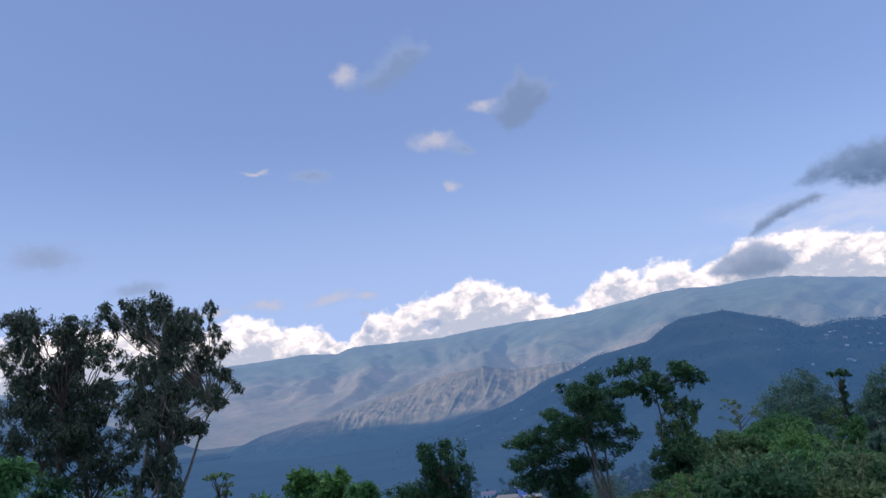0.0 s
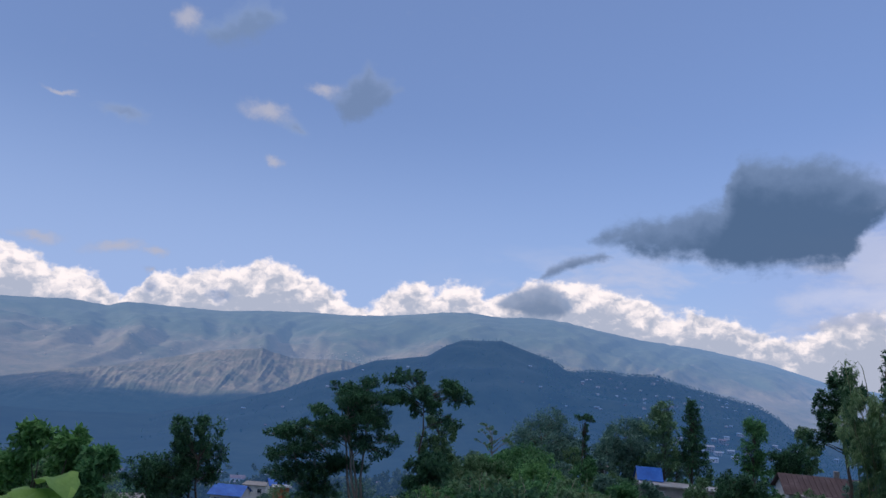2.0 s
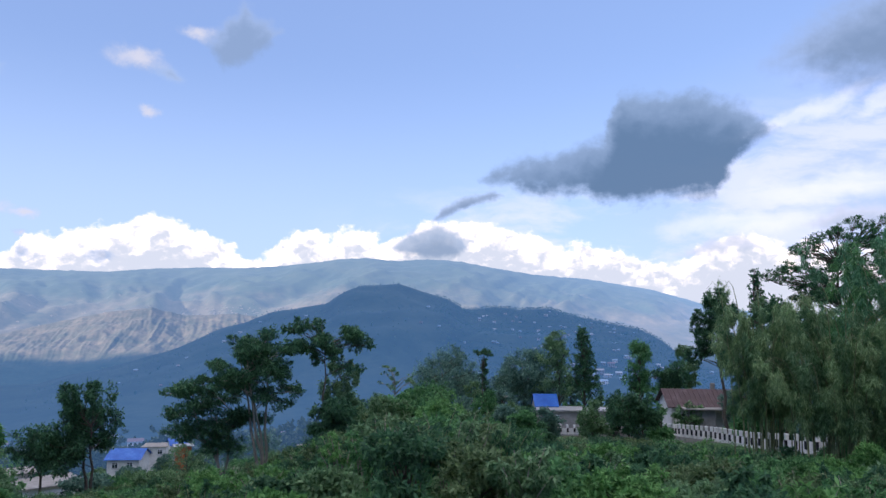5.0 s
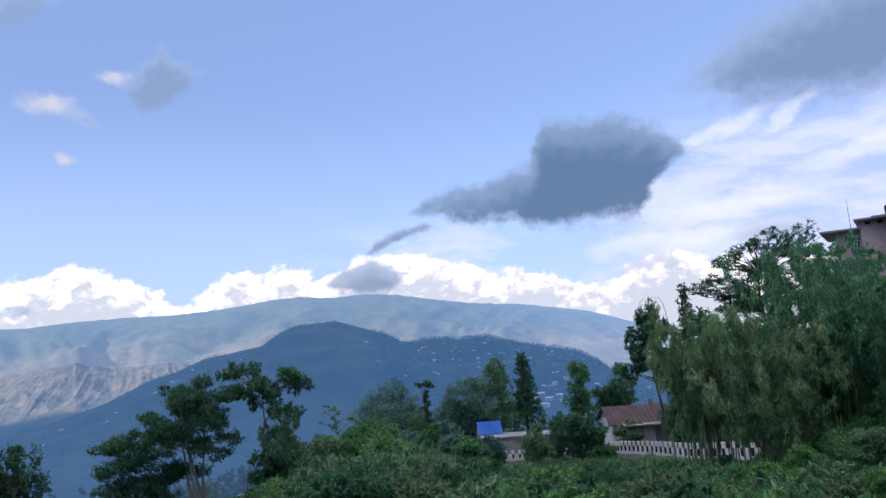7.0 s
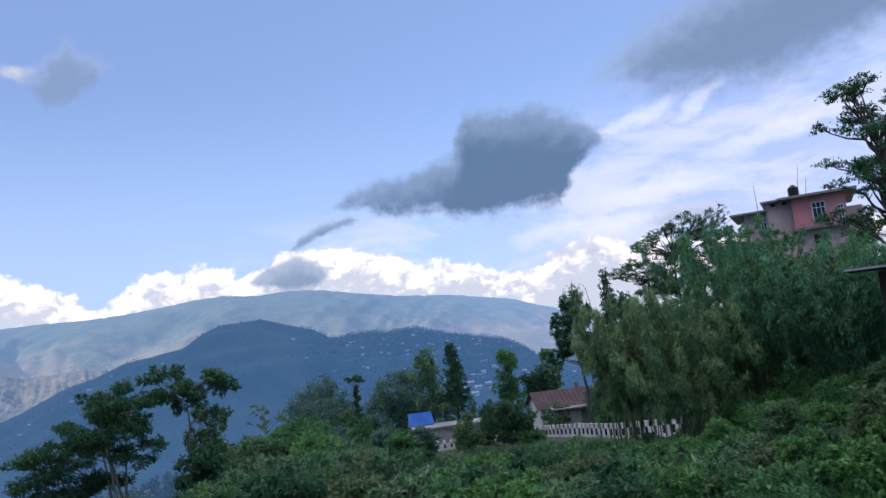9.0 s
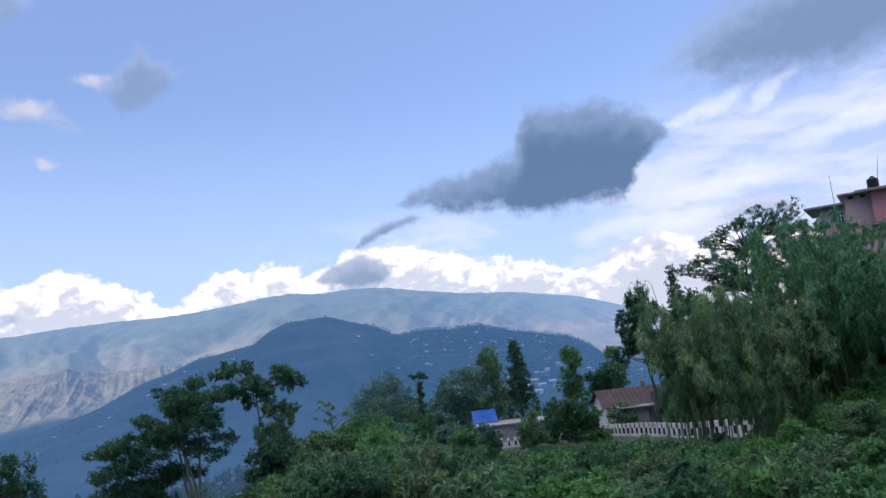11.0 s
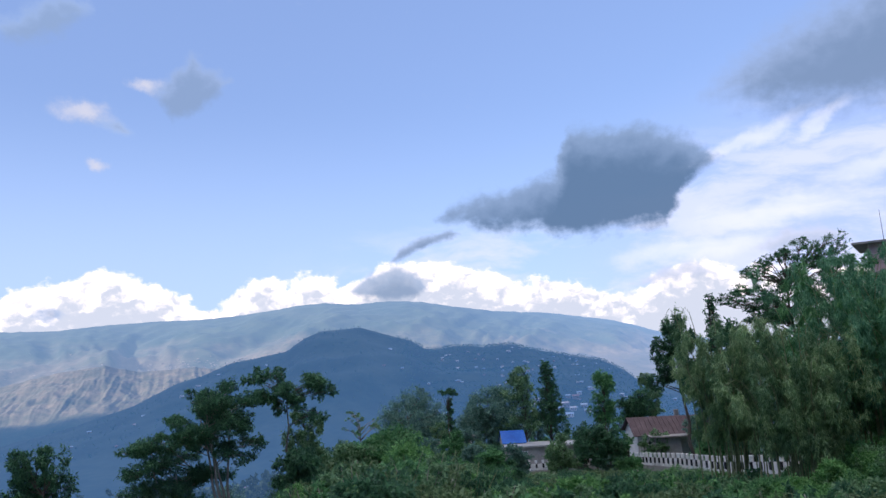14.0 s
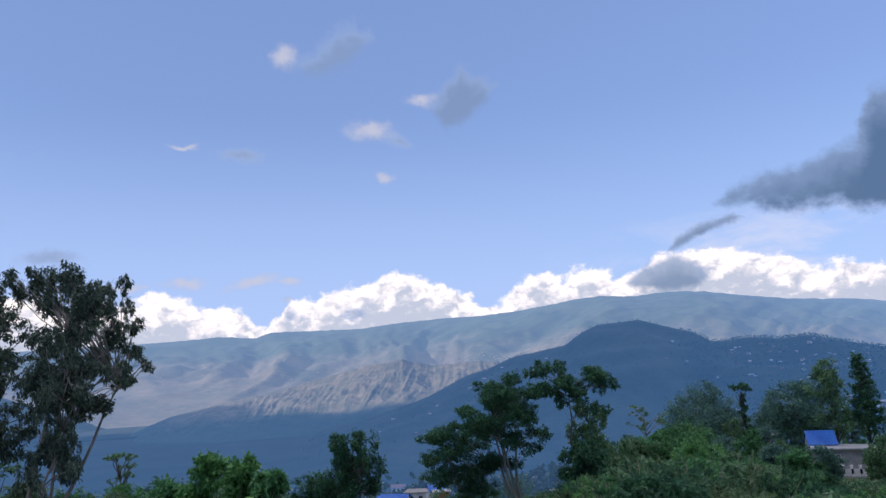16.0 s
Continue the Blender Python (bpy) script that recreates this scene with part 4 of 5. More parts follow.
tree("bare_tree", "thin half-bare tree with pale limbs", 1.2, -3.2, -6.6, 3.6, 100, LEAF_OLIVE, "tiers", 26, 2200, 0.25, BARK_PALE, 22, 0.12)
tree("leafy_tree", "dense bright-topped green tree", 3.7, -4.7, -8.4, 6.6, 45, LEAF_GREEN, "broad", 27, 11000, 0.22, BARK, 22, 0.14, droop=0.8)
tree("leafy_tree", "dense olive green tree on the slope", 0.2, -5.6, -8.6, 5.0, 44, LEAF_OLIVE, "broad", 54, 8000, 0.22, BARK, 18, 0.12)
tree("slim_tree", "slim dark tree with flat tuft on top", 7.9, -2.6, -6.4, 1.3, 100, LEAF_DEEP, "cone", 28, 2600, 0.3, BARK, 12, 0.15, "far trees")
tree("tuft_tree", "dark tree with one flat tuft of leaves", 7.8, -2.1, -2.7, 1.5, 99, LEAF_DEEP, "umbrella", 55, 900, 0.3, BARK, 6, 0.1, "far trees")
tree("feathery_tree", "broad feathery grey-green tree", 11.0, -1.7, -6.4, 5.0, 110, LEAF_HAZY, "broad", 29, 17000, 0.36, BARK, 30, 0.2, "far trees")
tree("tall_tree", "tall narrow light green tree", 13.6, -0.4, -6.0, 2.2, 90, LEAF_OLIVE, "broad", 30, 7000, 0.28, BARK, 22, 0.16, "far trees", size=0.5)
tree("conifer", "dark pointed conifer above the road", 15.4, -0.2, -5.2, 2.7, 95, LEAF_DEEP, "cone", 31, 8000, 0.3, BARK, 26, 0.16, "far trees")
tree("tall_tree", "narrow light green tree", 19.5, -1.2, -5.4, 2.5, 90, LEAF_GREEN, "broad", 32, 6500, 0.28, BARK, 18, 0.16, "far trees", size=0.42)
tree("dark_tree", "dark rounded tree beside the red roof", 21.9, -2.5, -5.4, 2.7, 92, LEAF_DEEP, "broad", 33, 7000, 0.3, BARK, 16, 0.16, "far trees", size=0.4)
tree("dark_bush_tree", "low dark bushy tree by the road", 18.7, -4.9, -8.2, 4.4, 60, LEAF_DEEP, "broad", 34, 9000, 0.22, BARK, 20, 0.12)
tree("tall_tree", "narrow tree behind the red roof", 22.9, -1.4, -5.0, 1.8, 95, LEAF_OLIVE, "broad", 35, 3500, 0.3, BARK, 12, 0.14, "far trees", size=0.42)
tree("pine", "dark spindly pine with tufted top", 27.8, 4.2, -1.5, 2.2, 70, LEAF_DEEP, "cone", 37, 2600, 0.26, BARK, 20, 0.14)
tree("leafy_tree", "tall dark green tree behind bamboo", 29.5, 2.0, -5.0, 6.0, 52, LEAF_DEEP, "broad", 56, 10000, 0.24, BARK, 20, 0.18)
tree("leafy_tree", "dark tree in front of a pink house", 39.5, 4.2, -3.0, 4.6, 55, LEAF_DEEP, "broad", 57, 9000, 0.22, BARK, 18, 0.16)
tree("leafy_tree", "fresh green tree beside a pink house", 37.0, 7.0, -1.0, 4.4, 53, LEAF_GREEN, "broad", 58, 11000, 0.2, BARK, 30, 0.16, size=0.24)
tree("leafy_tree", "green tree before a pink house", 40.2, 5.3, -2.0, 3.0, 54, LEAF_GREEN, "broad", 59, 7000, 0.2, BARK, 20, 0.12, size=0.28)
tree("leafy_tree", "dark green tree before a pink house", 43.6, 3.6, -3.0, 4.0, 52, LEAF_DEEP, "broad", 60, 8000, 0.2, BARK, 22, 0.14, size=0.28)
tree("leafy_tree", "dark branching tree beside a pink house", 46.0, 6.2, -1.0, 3.6, 56, LEAF_DEEP, "broad", 61, 6000, 0.2, BARK, 24, 0.14, size=0.24)
tree("tall_pine", "tall dark tree with wide level limbs", 47.3, 14.6, 2.5, 9.8, 50, LEAF_DEEP, "tiers", 39, 19000, 0.18, BARK, 54, 0.2)
bamboo("drooping light green bamboo by the parapet", 28.2, 2.8, 6.0, 33, LEAF_BAMBOO, 41, 34, 60000, 0.15, 0.8, 2.5)
bamboo("drooping light green bamboo on the bank", 32.8, 1.6, 7.0, 31, LEAF_BAMBOO, 42, 40, 72000, 0.15, 0.8, 1.9)
bamboo("dense dark green bamboo clump", 36.0, 6.5, 7.0, 36, LEAF_CANE, 43, 44, 50000, 0.19, 0.4)
bamboo("dense dark green bamboo clump", 40.3, 5.3, 8.0, 34, LEAF_CANE, 44, 44, 50000, 0.19, 0.4)
bamboo("dense dark green bamboo clump", 45.4, 3.7, 8.0, 32, LEAF_CANE, 45, 44, 50000, 0.19, 0.4)
bamboo("tall thin bamboo with sparse tip", 37.9, 8.4, 2.0, 40, LEAF_CANE, 46, 3, 1200, 0.26, 0.3)


def fill_trees():
    """Lesser trees that close the band between the slope and the town."""
    rng = random.Random(8)
    mats = [LEAF_DEEP, LEAF_HAZY, LEAF_GREEN, LEAF_OLIVE]
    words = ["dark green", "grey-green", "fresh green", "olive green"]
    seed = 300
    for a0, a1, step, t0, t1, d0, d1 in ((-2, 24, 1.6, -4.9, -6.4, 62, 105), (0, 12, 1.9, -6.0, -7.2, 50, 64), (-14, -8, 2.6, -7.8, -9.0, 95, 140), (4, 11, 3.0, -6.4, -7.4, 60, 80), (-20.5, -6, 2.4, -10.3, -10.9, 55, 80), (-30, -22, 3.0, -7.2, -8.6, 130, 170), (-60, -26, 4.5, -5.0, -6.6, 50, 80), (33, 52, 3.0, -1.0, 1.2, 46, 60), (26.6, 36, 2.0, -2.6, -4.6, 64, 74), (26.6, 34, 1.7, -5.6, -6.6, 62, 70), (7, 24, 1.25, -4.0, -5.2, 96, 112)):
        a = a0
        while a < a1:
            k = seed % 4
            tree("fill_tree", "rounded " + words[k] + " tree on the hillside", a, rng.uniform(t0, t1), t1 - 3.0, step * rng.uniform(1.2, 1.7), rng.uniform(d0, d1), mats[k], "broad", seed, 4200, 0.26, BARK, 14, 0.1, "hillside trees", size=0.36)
            seed += 1
            a += step * rng.uniform(0.8, 1.2)


fill_trees()


def ravine_shrubs():
    """Tall dark shrubs in the hollow below the road."""
    rng = random.Random(64)
    mats = [LEAF_DEEP, LEAF_GREEN, LEAF_DEEP, LEAF_LIGHT, LEAF_OLIVE]
    words = ["dark", "green", "dense dark", "bright green", "olive"]
    for i in range(26):
        a = -3.6 + 40.6 * (i + rng.uniform(-0.3, 0.3)) / 26
        d = rng.uniform(22, 38)
        top = float(np.interp(a, [-6, 0, 5, 10, 13, 24, 34, 37], [-8.6, -7.0, -6.4, -7.8, -8.5, -8.7, -9.2, -9.0])) - rng.uniform(0, 0.9)
        tree("shrub", words[i % 5] + " leafy shrub in the hollow", a, top, -14.0, rng.uniform(3.6, 6.0), d, mats[i % 5], "broad", 900 + i, 6000, rng.uniform(0.12, 0.2), BARK, 16, 0.06, "shrubs in the hollow", size=0.34, category="bush")


ravine_shrubs()

# undergrowth, nearer and farther rows along the slope
CREST = [(-56, -1.2), (-49, -1.1), (-47, -2.8), (-40, -6.5), (-35, -6.4), (-32, -6.0), (-30, -5.7), (-28.9, -5.6), (-26.8, -6.7), (-25.6, -8.6), (-24.8, -11.6), (-22, -12.4), (-17, -11.5), (-14, -9.9), (-9.4, -10.6), (-7.4, -11.2), (-5.3, -10.9), (-4.3, -8.8), (-2.7, -7.4), (0.8, -6.0),
         (4, -5.6), (7.7, -6.6), (11, -7.3), (13.5, -8.7), (17.5, -8.8), (21, -8.8), (25, -9.2), (30, -9.4), (35, -9.4), (39, -8.7), (43, -6.3), (45.5, -4.6), (56, -2.0)]


def undergrowth():
    rng = random.Random(5)
    ca, ce = [p[0] for p in CREST], [p[1] for p in CREST]
    mats = [LEAF_GREEN, LEAF_LIGHT, LEAF_OLIVE, LEAF_DEEP, LEAF_DRY]
    words = ["leafy green", "bright green", "olive green", "dark green", "dull olive"]
    seed = 100
    for d, step, drop in ((56, 2.6, 0.5), (46, 2.8, 0.3), (37, 3.0, 0.0), (29, 3.6, 0.8), (22, 4.4, 2.0), (15.5, 5.4, 3.6)):
        a = -55.0
        while a < 56:
            e = float(np.interp(a, ca, ce)) - (drop + rng.uniform(0, 0.8) if d > 33 else max(0.15, drop + rng.uniform(-1.5, 1.3)))
            if d > 40:
                e = min(e, -8.9) - rng.uniform(0, 1.3) if 10 < a < 35 else e
                if a < -30 or a > 35:
                    a += step
                    continue
            bush(a, e, d * rng.uniform(0.93, 1.07), step * rng.uniform(1.3, 1.7), mats[seed % 5], seed, 4200, 0.12 + 0.03 * rng.random(), words[seed % 5] + " bush on the slope")
            seed += 1
            a += step * rng.uniform(0.85, 1.1)
    # the bank below the bamboo
    hedge = [LEAF_LIGHT, LEAF_GREEN, LEAF_LIGHT, LEAF_GREEN, LEAF_OLIVE]
    for a, e, d in ((34, -7.2, 40), (37, -6.4, 38), (39.5, -5.6, 38), (42, -4.8, 37), (44.5, -3.6, 36), (47, -2.8, 35), (50, -2.2, 34), (36, -7.8, 33), (40, -6.8, 31), (43, -5.6, 30), (46, -4.4, 29), (49, -3.4, 28), (40, -8.2, 27), (41.8, -7.6, 26), (38.5, -8.6, 26), (25, -8.8, 46), (28, -9.0, 42), (31, -8.9, 39)):
        bush(a, e, d, 5.0, hedge[seed % 5], seed, 8000, 0.1, words[seed % 5] + " bush on the slope")
        seed += 1
    for i in range(46):
        a, d = rng.uniform(30, 50), rng.uniform(20, 39)
        z = on_ground(a, d)[2] + rng.uniform(0.8, 1.5)
        bush(a, math.degrees(math.atan2(z, d)), d, rng.uniform(3.4, 5.0), hedge[seed % 5], seed, 6500, 0.09, words[seed % 5] + " bush on the bank")
        seed += 1


undergrowth()
for az, el, d, w, seed in ((17.4, -9.1, 34, 4.4, 851), (21.4, -8.9, 36, 5.0, 852), (24.4, -9.5, 33, 4.2, 853), (9.0, -8.5, 35, 4.2, 854), (28.2, -10.2, 30, 4.4, 855), (23.0, -10.8, 26, 4.6, 856), (13.0, -9.9, 30, 3.8, 857)):
    bush(az, el, d, w, LEAF_DEEP, seed, 7000, 0.12, "tall dark bush in the hollow below the road")


def shoots(az, top, d, w, mat, seed, stems=11, count=2600, leaf=0.15, label="upright leafy shoots among the bushes"):
    """A stand of thin upright stems with leaves hanging along them."""
    rng = random.Random(seed)
    x, y, gz = on_ground(az, d)
    zt = max(0.9, math.tan(radians(top)) * d - gz)
    half = math.tan(radians(w / 2)) * d
    ob = thing("leafy_shoots", (x, y, gz), label, "bush", "shoots on the slope")
    cl = []
    for i in range(stems):
        a, rr = rng.uniform(0, 6.283), half * math.sqrt(rng.random())
        out = Vector((math.cos(a), math.sin(a), 0))
        tall = zt * rng.uniform(0.6, 1.05)
        pts = [out * rr * 0.5 + Vector((0, 0, -0.1)), out * rr * 0.7 + Vector((0, 0, tall * 0.5)), out * (rr + 0.12 * tall) + Vector((rng.uniform(-0.1, 0.1), 0, tall))]
        verts, faces = [], []
        tube(verts, faces, pts, [0.022, 0.015, 0.005], 5)
        put("stem", mesh_of("stem", verts, faces, True), BARK_PALE if seed % 3 else CANE, ob)
        for k in range(5):
            t = 0.35 + 0.65 * k / 4
            p = pts[1].lerp(pts[2], (t - 0.35) / 0.65) if t > 0.5 else pts[0].lerp(pts[1], t * 2)
            r = half * rng.uniform(0.10, 0.2) * (1.25 - 0.6 * t)
            cl.append((p.x + rng.uniform(-1, 1) * r, p.y + rng.uniform(-1, 1) * r, p.z, r, r * rng.uniform(0.8, 1.5)))
    put("foliage", leaf_mesh("foliage", cl, count, leaf, leaf * 0.34, seed, 0.7, 0.6), mat, ob)


def shoot_rows():
    rng = random.Random(41)
    ca, ce = [p[0] for p in CREST], [p[1] for p in CREST]
    mats = [LEAF_DEEP, LEAF_GREEN, LEAF_OLIVE, LEAF_DEEP, LEAF_DRY, LEAF_LIGHT]
    words = ["dark green", "green", "olive green", "deep green", "dull olive", "bright green"]
    for i in range(66):
        a = -25 + 63 * (i + rng.uniform(-0.4, 0.4)) / 66
        d = rng.uniform(13, 33)
        e = float(np.interp(a, ca, ce)) - rng.uniform(-0.1, 2.6) - max(0, (22 - d)) * 0.16
        shoots(a, e, d, rng.uniform(2.6, 4.6), mats[i % 6], 1200 + i, rng.randint(8, 14), 2600, rng.uniform(0.11, 0.18), words[i % 6] + " upright leafy shoots among the bushes")


shoot_rows()
for az, el, d, w, mat, seed in ((-31.2, -5.3, 19, 6.5, LEAF_LIGHT, 801), (-34.6, -6.2, 20, 5.5, LEAF_GREEN, 802), (-28.6, -5.5, 17, 5.0, LEAF_LIGHT, 803), (-27.0, -6.7, 16, 3.6, LEAF_GREEN, 804), (-50.5, -1.6, 14, 6.0, LEAF_GREEN, 805), (-20, -10.1, 112, 2.6, LEAF_OLIVE, 806), (-17.8, -10.15, 118, 2.6, LEAF_HAZY, 807),
                                (-15.6, -9.6, 130, 2.4, LEAF_HAZY, 808), (-13.6, -9.2, 130, 2.6, LEAF_DEEP, 809)):
    bush(az, el, d, w, mat, seed, 7000, 0.15 if d < 50 else 0.3, "full rounded bush above the town")


# ---- buildings and the road ----
def spot(az, el, d):
    p = ray(az, 0) * d
    return Vector((p.x, p.y, math.tan(radians(el)) * d))


def window(parent, u, y, z, w, h, bars=1, name="window"):
    """A framed window proud of the wall, with glass, mullions and a sill."""
    bm = bmesh.new()
    t = 0.07
    for cx, cz, sx, sz in ((-w / 2, 0, t, h), (w / 2, 0, t, h), (0, h / 2, w + t, t), (0, -h / 2, w + t, t)):
        box(bm, u + cx, y - 0.03, z + cz, sx, 0.1, sz)
    for k in range(bars):
        box(bm, u - w / 2 + w * (k + 1) / (bars + 1), y - 0.03, z, t * 0.7, 0.08, h)
    box(bm, u, y - 0.03, z + h * 0.2, w, 0.08, t * 0.7)
    fr = part(name, bm, TRIM_WHITE, parent, "white window frame")
    part("pane", boxed(u, y - 0.012, z, w, 0.02, h), GLASS, fr)
    part("sill", boxed(u, y - 0.08, z - h / 2 - 0.06, w + 0.2, 0.2, 0.06, 0.01), CONCRETE, fr)


def gable_roof(w, dep, z, rise, over, thick=0.06):
    """Two roof slopes with thickness, the ridge along x."""
    bm = bmesh.new()
    for side in (-1, 1):
        a = [Vector((sx * (w / 2 + over), side * (dep / 2 + over), z - over * rise / (dep / 2))) for sx in (-1, 1)]
        b = [Vector((sx * (w / 2 + over), 0, z + rise)) for sx in (-1, 1)]
        low = [bm.verts.new(v) for v in (a[0], a[1], b[1], b[0])]
        top = [bm.verts.new(v + Vector((0, 0, thick))) for v in (a[0], a[1], b[1], b[0])]
        bm.faces.new(low), bm.faces.new(top)
        for i in range(4):
            bm.faces.new((low[i], low[(i + 1) % 4], top[(i + 1) % 4], top[i]))
    bmesh.ops.recalc_face_normals(bm, faces=bm.faces)
    return bm


def gable_walls(w, dep, h, rise):
    bm = bmesh.new()
    pts = [(-dep / 2, 0), (dep / 2, 0), (dep / 2, h), (0, h + rise * 0.97), (-dep / 2, h)]
    ends = [[bm.verts.new((sx * w / 2, y, z)) for y, z in pts] for sx in (-1, 1)]
    bm.faces.new(ends[0]), bm.faces.new(ends[1])
    for i in range(5):
        bm.faces.new((ends[0][i], ends[0][(i + 1) % 5], ends[1][(i + 1) % 5], ends[1][i]))
    bmesh.ops.recalc_face_normals(bm, faces=bm.faces)
    return bm


def ribs(parent, w, dep, z, rise, over, mat, step=0.45):
    """Corrugations on the slope that faces the eye."""
    run = dep / 2 + over
    ang = math.atan2(rise, dep / 2)
    me = None
    n = int((w + 2 * over) / step)
    for i in range(n):
        if me is None:
            bm = boxed(0, 0, 0, 0.05, run / math.cos(ang), 0.04)
            me = bpy.data.meshes.new("rib")
            bm.to_mesh(me)
            bm.free()
        ob = put("rib", me, mat, parent)
        ob.matrix_local = Matrix.Translation((-w / 2 - over + (i + 0.5) * step, -run / 2, z + rise - run / 2 * math.tan(ang) + 0.08)) @ Matrix.Rotation(ang, 4, "X")


def cottage(name, label, az, el, d, w, dep, h, rise, wall, roof, turn=0.0, over=0.35, windows=(), door=None, ribbed=False, category="house", group=""):
    """A gabled house: el is the elevation of its eaves; it is founded down on the slope."""
    eave = spot(az, el, d)
    gz = min(ground_z(eave.x, eave.y), eave.z - h)
    ob = thing(name, (eave.x, eave.y, gz), label, category, group, -az + turn)
    hh = eave.z - gz
    part("wall", gable_walls(w, dep, hh, rise), wall, ob)
    rf = part("roof", gable_roof(w, dep, hh, rise, over), roof, ob)
    if ribbed:
        ribs(rf, w, dep, hh, rise, over, roof)
    for u, z, ww, wh in windows:
        window(ob, u, -dep / 2, hh + z, ww, wh)
    if door:
        part("door", boxed(door[0], -dep / 2 - 0.02, hh - h + 1.0, 0.9, 0.06, 2.0, 0.01), DARK_WOOD, ob)
    return ob


def flat_house(name, label, az, el, d, w, dep, h, wall, turn=0.0, windows=(), category="house", slab=CONCRETE, group=""):
    """A concrete house under an overhanging slab: el is the elevation of the slab's top."""
    top = spot(az, el, d)
    gz = min(ground_z(top.x, top.y), top.z - h)
    ob = thing(name, (top.x, top.y, gz), label, category, group, -az + turn)
    hh = top.z - gz
    part("wall", boxed(0, 0, (hh - 0.18) / 2, w, dep, hh - 0.18, 0.02), wall, ob)
    part("roof_slab", boxed(0, 0, hh - 0.088, w + 0.9, dep + 0.9, 0.18, 0.02), slab, ob)
    for u, z, ww, wh in windows:
        window(ob, u, -dep / 2, hh + z, ww, wh)
    return ob


# the house with the red roof behind the parapet
red = cottage("red_roof_house", "white cottage under a faded red tin roof", 24.3, -5.65, 76, 8.0, 5.6, 3.0, 1.25, WHITE_WALL, RED_TIN, 14, 0.4, ((-2.6, -1.2, 1.0, 1.0), (2.6, -1.2, 1.0, 1.0)), ribbed=True)
hh = spot(24.3, -5.65, 76).z - red.location.z
part("porch_roof", boxed(-1.4, -3.7, hh - 0.15, 3.6, 2.0, 0.14, 0.02), CONCRETE, red, "grey concrete porch slab")
part("porch_wall", boxed(-1.6, -3.5, hh - 1.6, 2.4, 1.4, 2.7, 0.02), GREY_WALL, red)
part("chimney", boxed(0.6, 0.5, hh + 1.4, 0.4, 0.4, 0.9, 0.02), CONCRETE, red)

# sheds, tarpaulins and town houses on the slope
cottage("tarp_shed", "low shed under a bright blue tarpaulin", 12.5, -6.1, 88, 2.5, 3.4, 2.4, 1.15, GREY_WALL, BLUE_TARP, 8, 0.15, category="shed")
flat_house("long_shed", "long low shed with pale tin roof", 14.6, -6.35, 86, 7.4, 3.0, 2.4, GREY_WALL, 4, ((-2.0, -1.1, 0.9, 0.9), (1.5, -1.1, 0.9, 0.9)), "shed", TIN)
cottage("blue_roof_house", "white house with a blue tarpaulin roof", -18.0, -9.35, 150, 5.6, 6.0, 3.0, 1.3, WHITE_WALL, BLUE_TARP, -18, 0.5, ((-1.4, -1.2, 1.0, 1.0), (1.2, -1.2, 1.0, 1.0)))
cottage("blue_roof_house", "small house with a blue sheet roof", -14.8, -8.65, 170, 3.2, 4.6, 2.6, 1.0, WHITE_WALL, BLUE_TARP, 10, 0.4)
flat_house("orange_shed", "small shed hung with an orange sheet", -14.4, -8.8, 160, 3.0, 2.6, 2.2, ORANGE_SHEET, 5, (), "shed", TIN)
cottage("tarp_shed", "open shed under a wide blue tarpaulin", -5.9, -10.15, 105, 4.6, 4.0, 2.2, 0.7, GREY_WALL, BLUE_TARP, 6, 0.3, category="shed")
flat_house("white_house", "white concrete house with grey flat roof", -23.0, -10.6, 88, 5.4, 5.0, 3.0, WHITE_WALL, 16, ((-1.5, -1.3, 1.1, 1.1), (1.0, -1.3, 1.1, 1.1)))
flat_house("white_house", "small whitewashed house among trees", -24.8, -9.8, 92, 2.6, 3.0, 3.0, WHITE_WALL, 8, ((0.2, -1.3, 0.9, 0.9),))
flat_house("pale_house", "pale house with grey slab roof", -16.2, -8.7, 185, 5.0, 5.0, 3.2, WHITE_WALL, -10, ((-1.2, -1.3, 1.0, 1.0), (1.2, -1.3, 1.0, 1.0)))
flat_house("pale_house", "pale narrow house above tarpaulins", -5.6, -9.2, 128, 2.2, 3.0, 3.0, PEELING_WALL, 5, ((0, -1.3, 0.8, 0.9),))
flat_house("pale_house", "pale house half hidden by trees", -2.6, -7.8, 140, 2.6, 3.0, 3.0, PEELING_WALL, 5)
flat_house("pale_house", "pale house half hidden by trees", 8.6, -5.6, 115, 3.4, 3.0, 3.0, WHITE_WALL, -5, ((0, -1.2, 0.9, 0.9),))
flat_house("pale_house", "pale house beside the feathery trees", 6.4, -6.0, 112, 2.4, 3.0, 3.0, WHITE_WALL, 5)


def far_house(name, label, place, w, dep, h, turn, floors=1):
    ob = thing(name, place, label, "house", "houses of the hill town", turn)
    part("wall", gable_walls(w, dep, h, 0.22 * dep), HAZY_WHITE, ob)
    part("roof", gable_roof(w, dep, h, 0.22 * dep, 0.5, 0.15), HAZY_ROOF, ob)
    for f in range(floors):
        for u in (-0.28, 0.0, 0.28):
            part("window", boxed(u * w, -dep / 2 - 0.03, (f + 0.5) * h / floors, w * 0.13, 0.1, h / floors * 0.42), GLASS, ob)


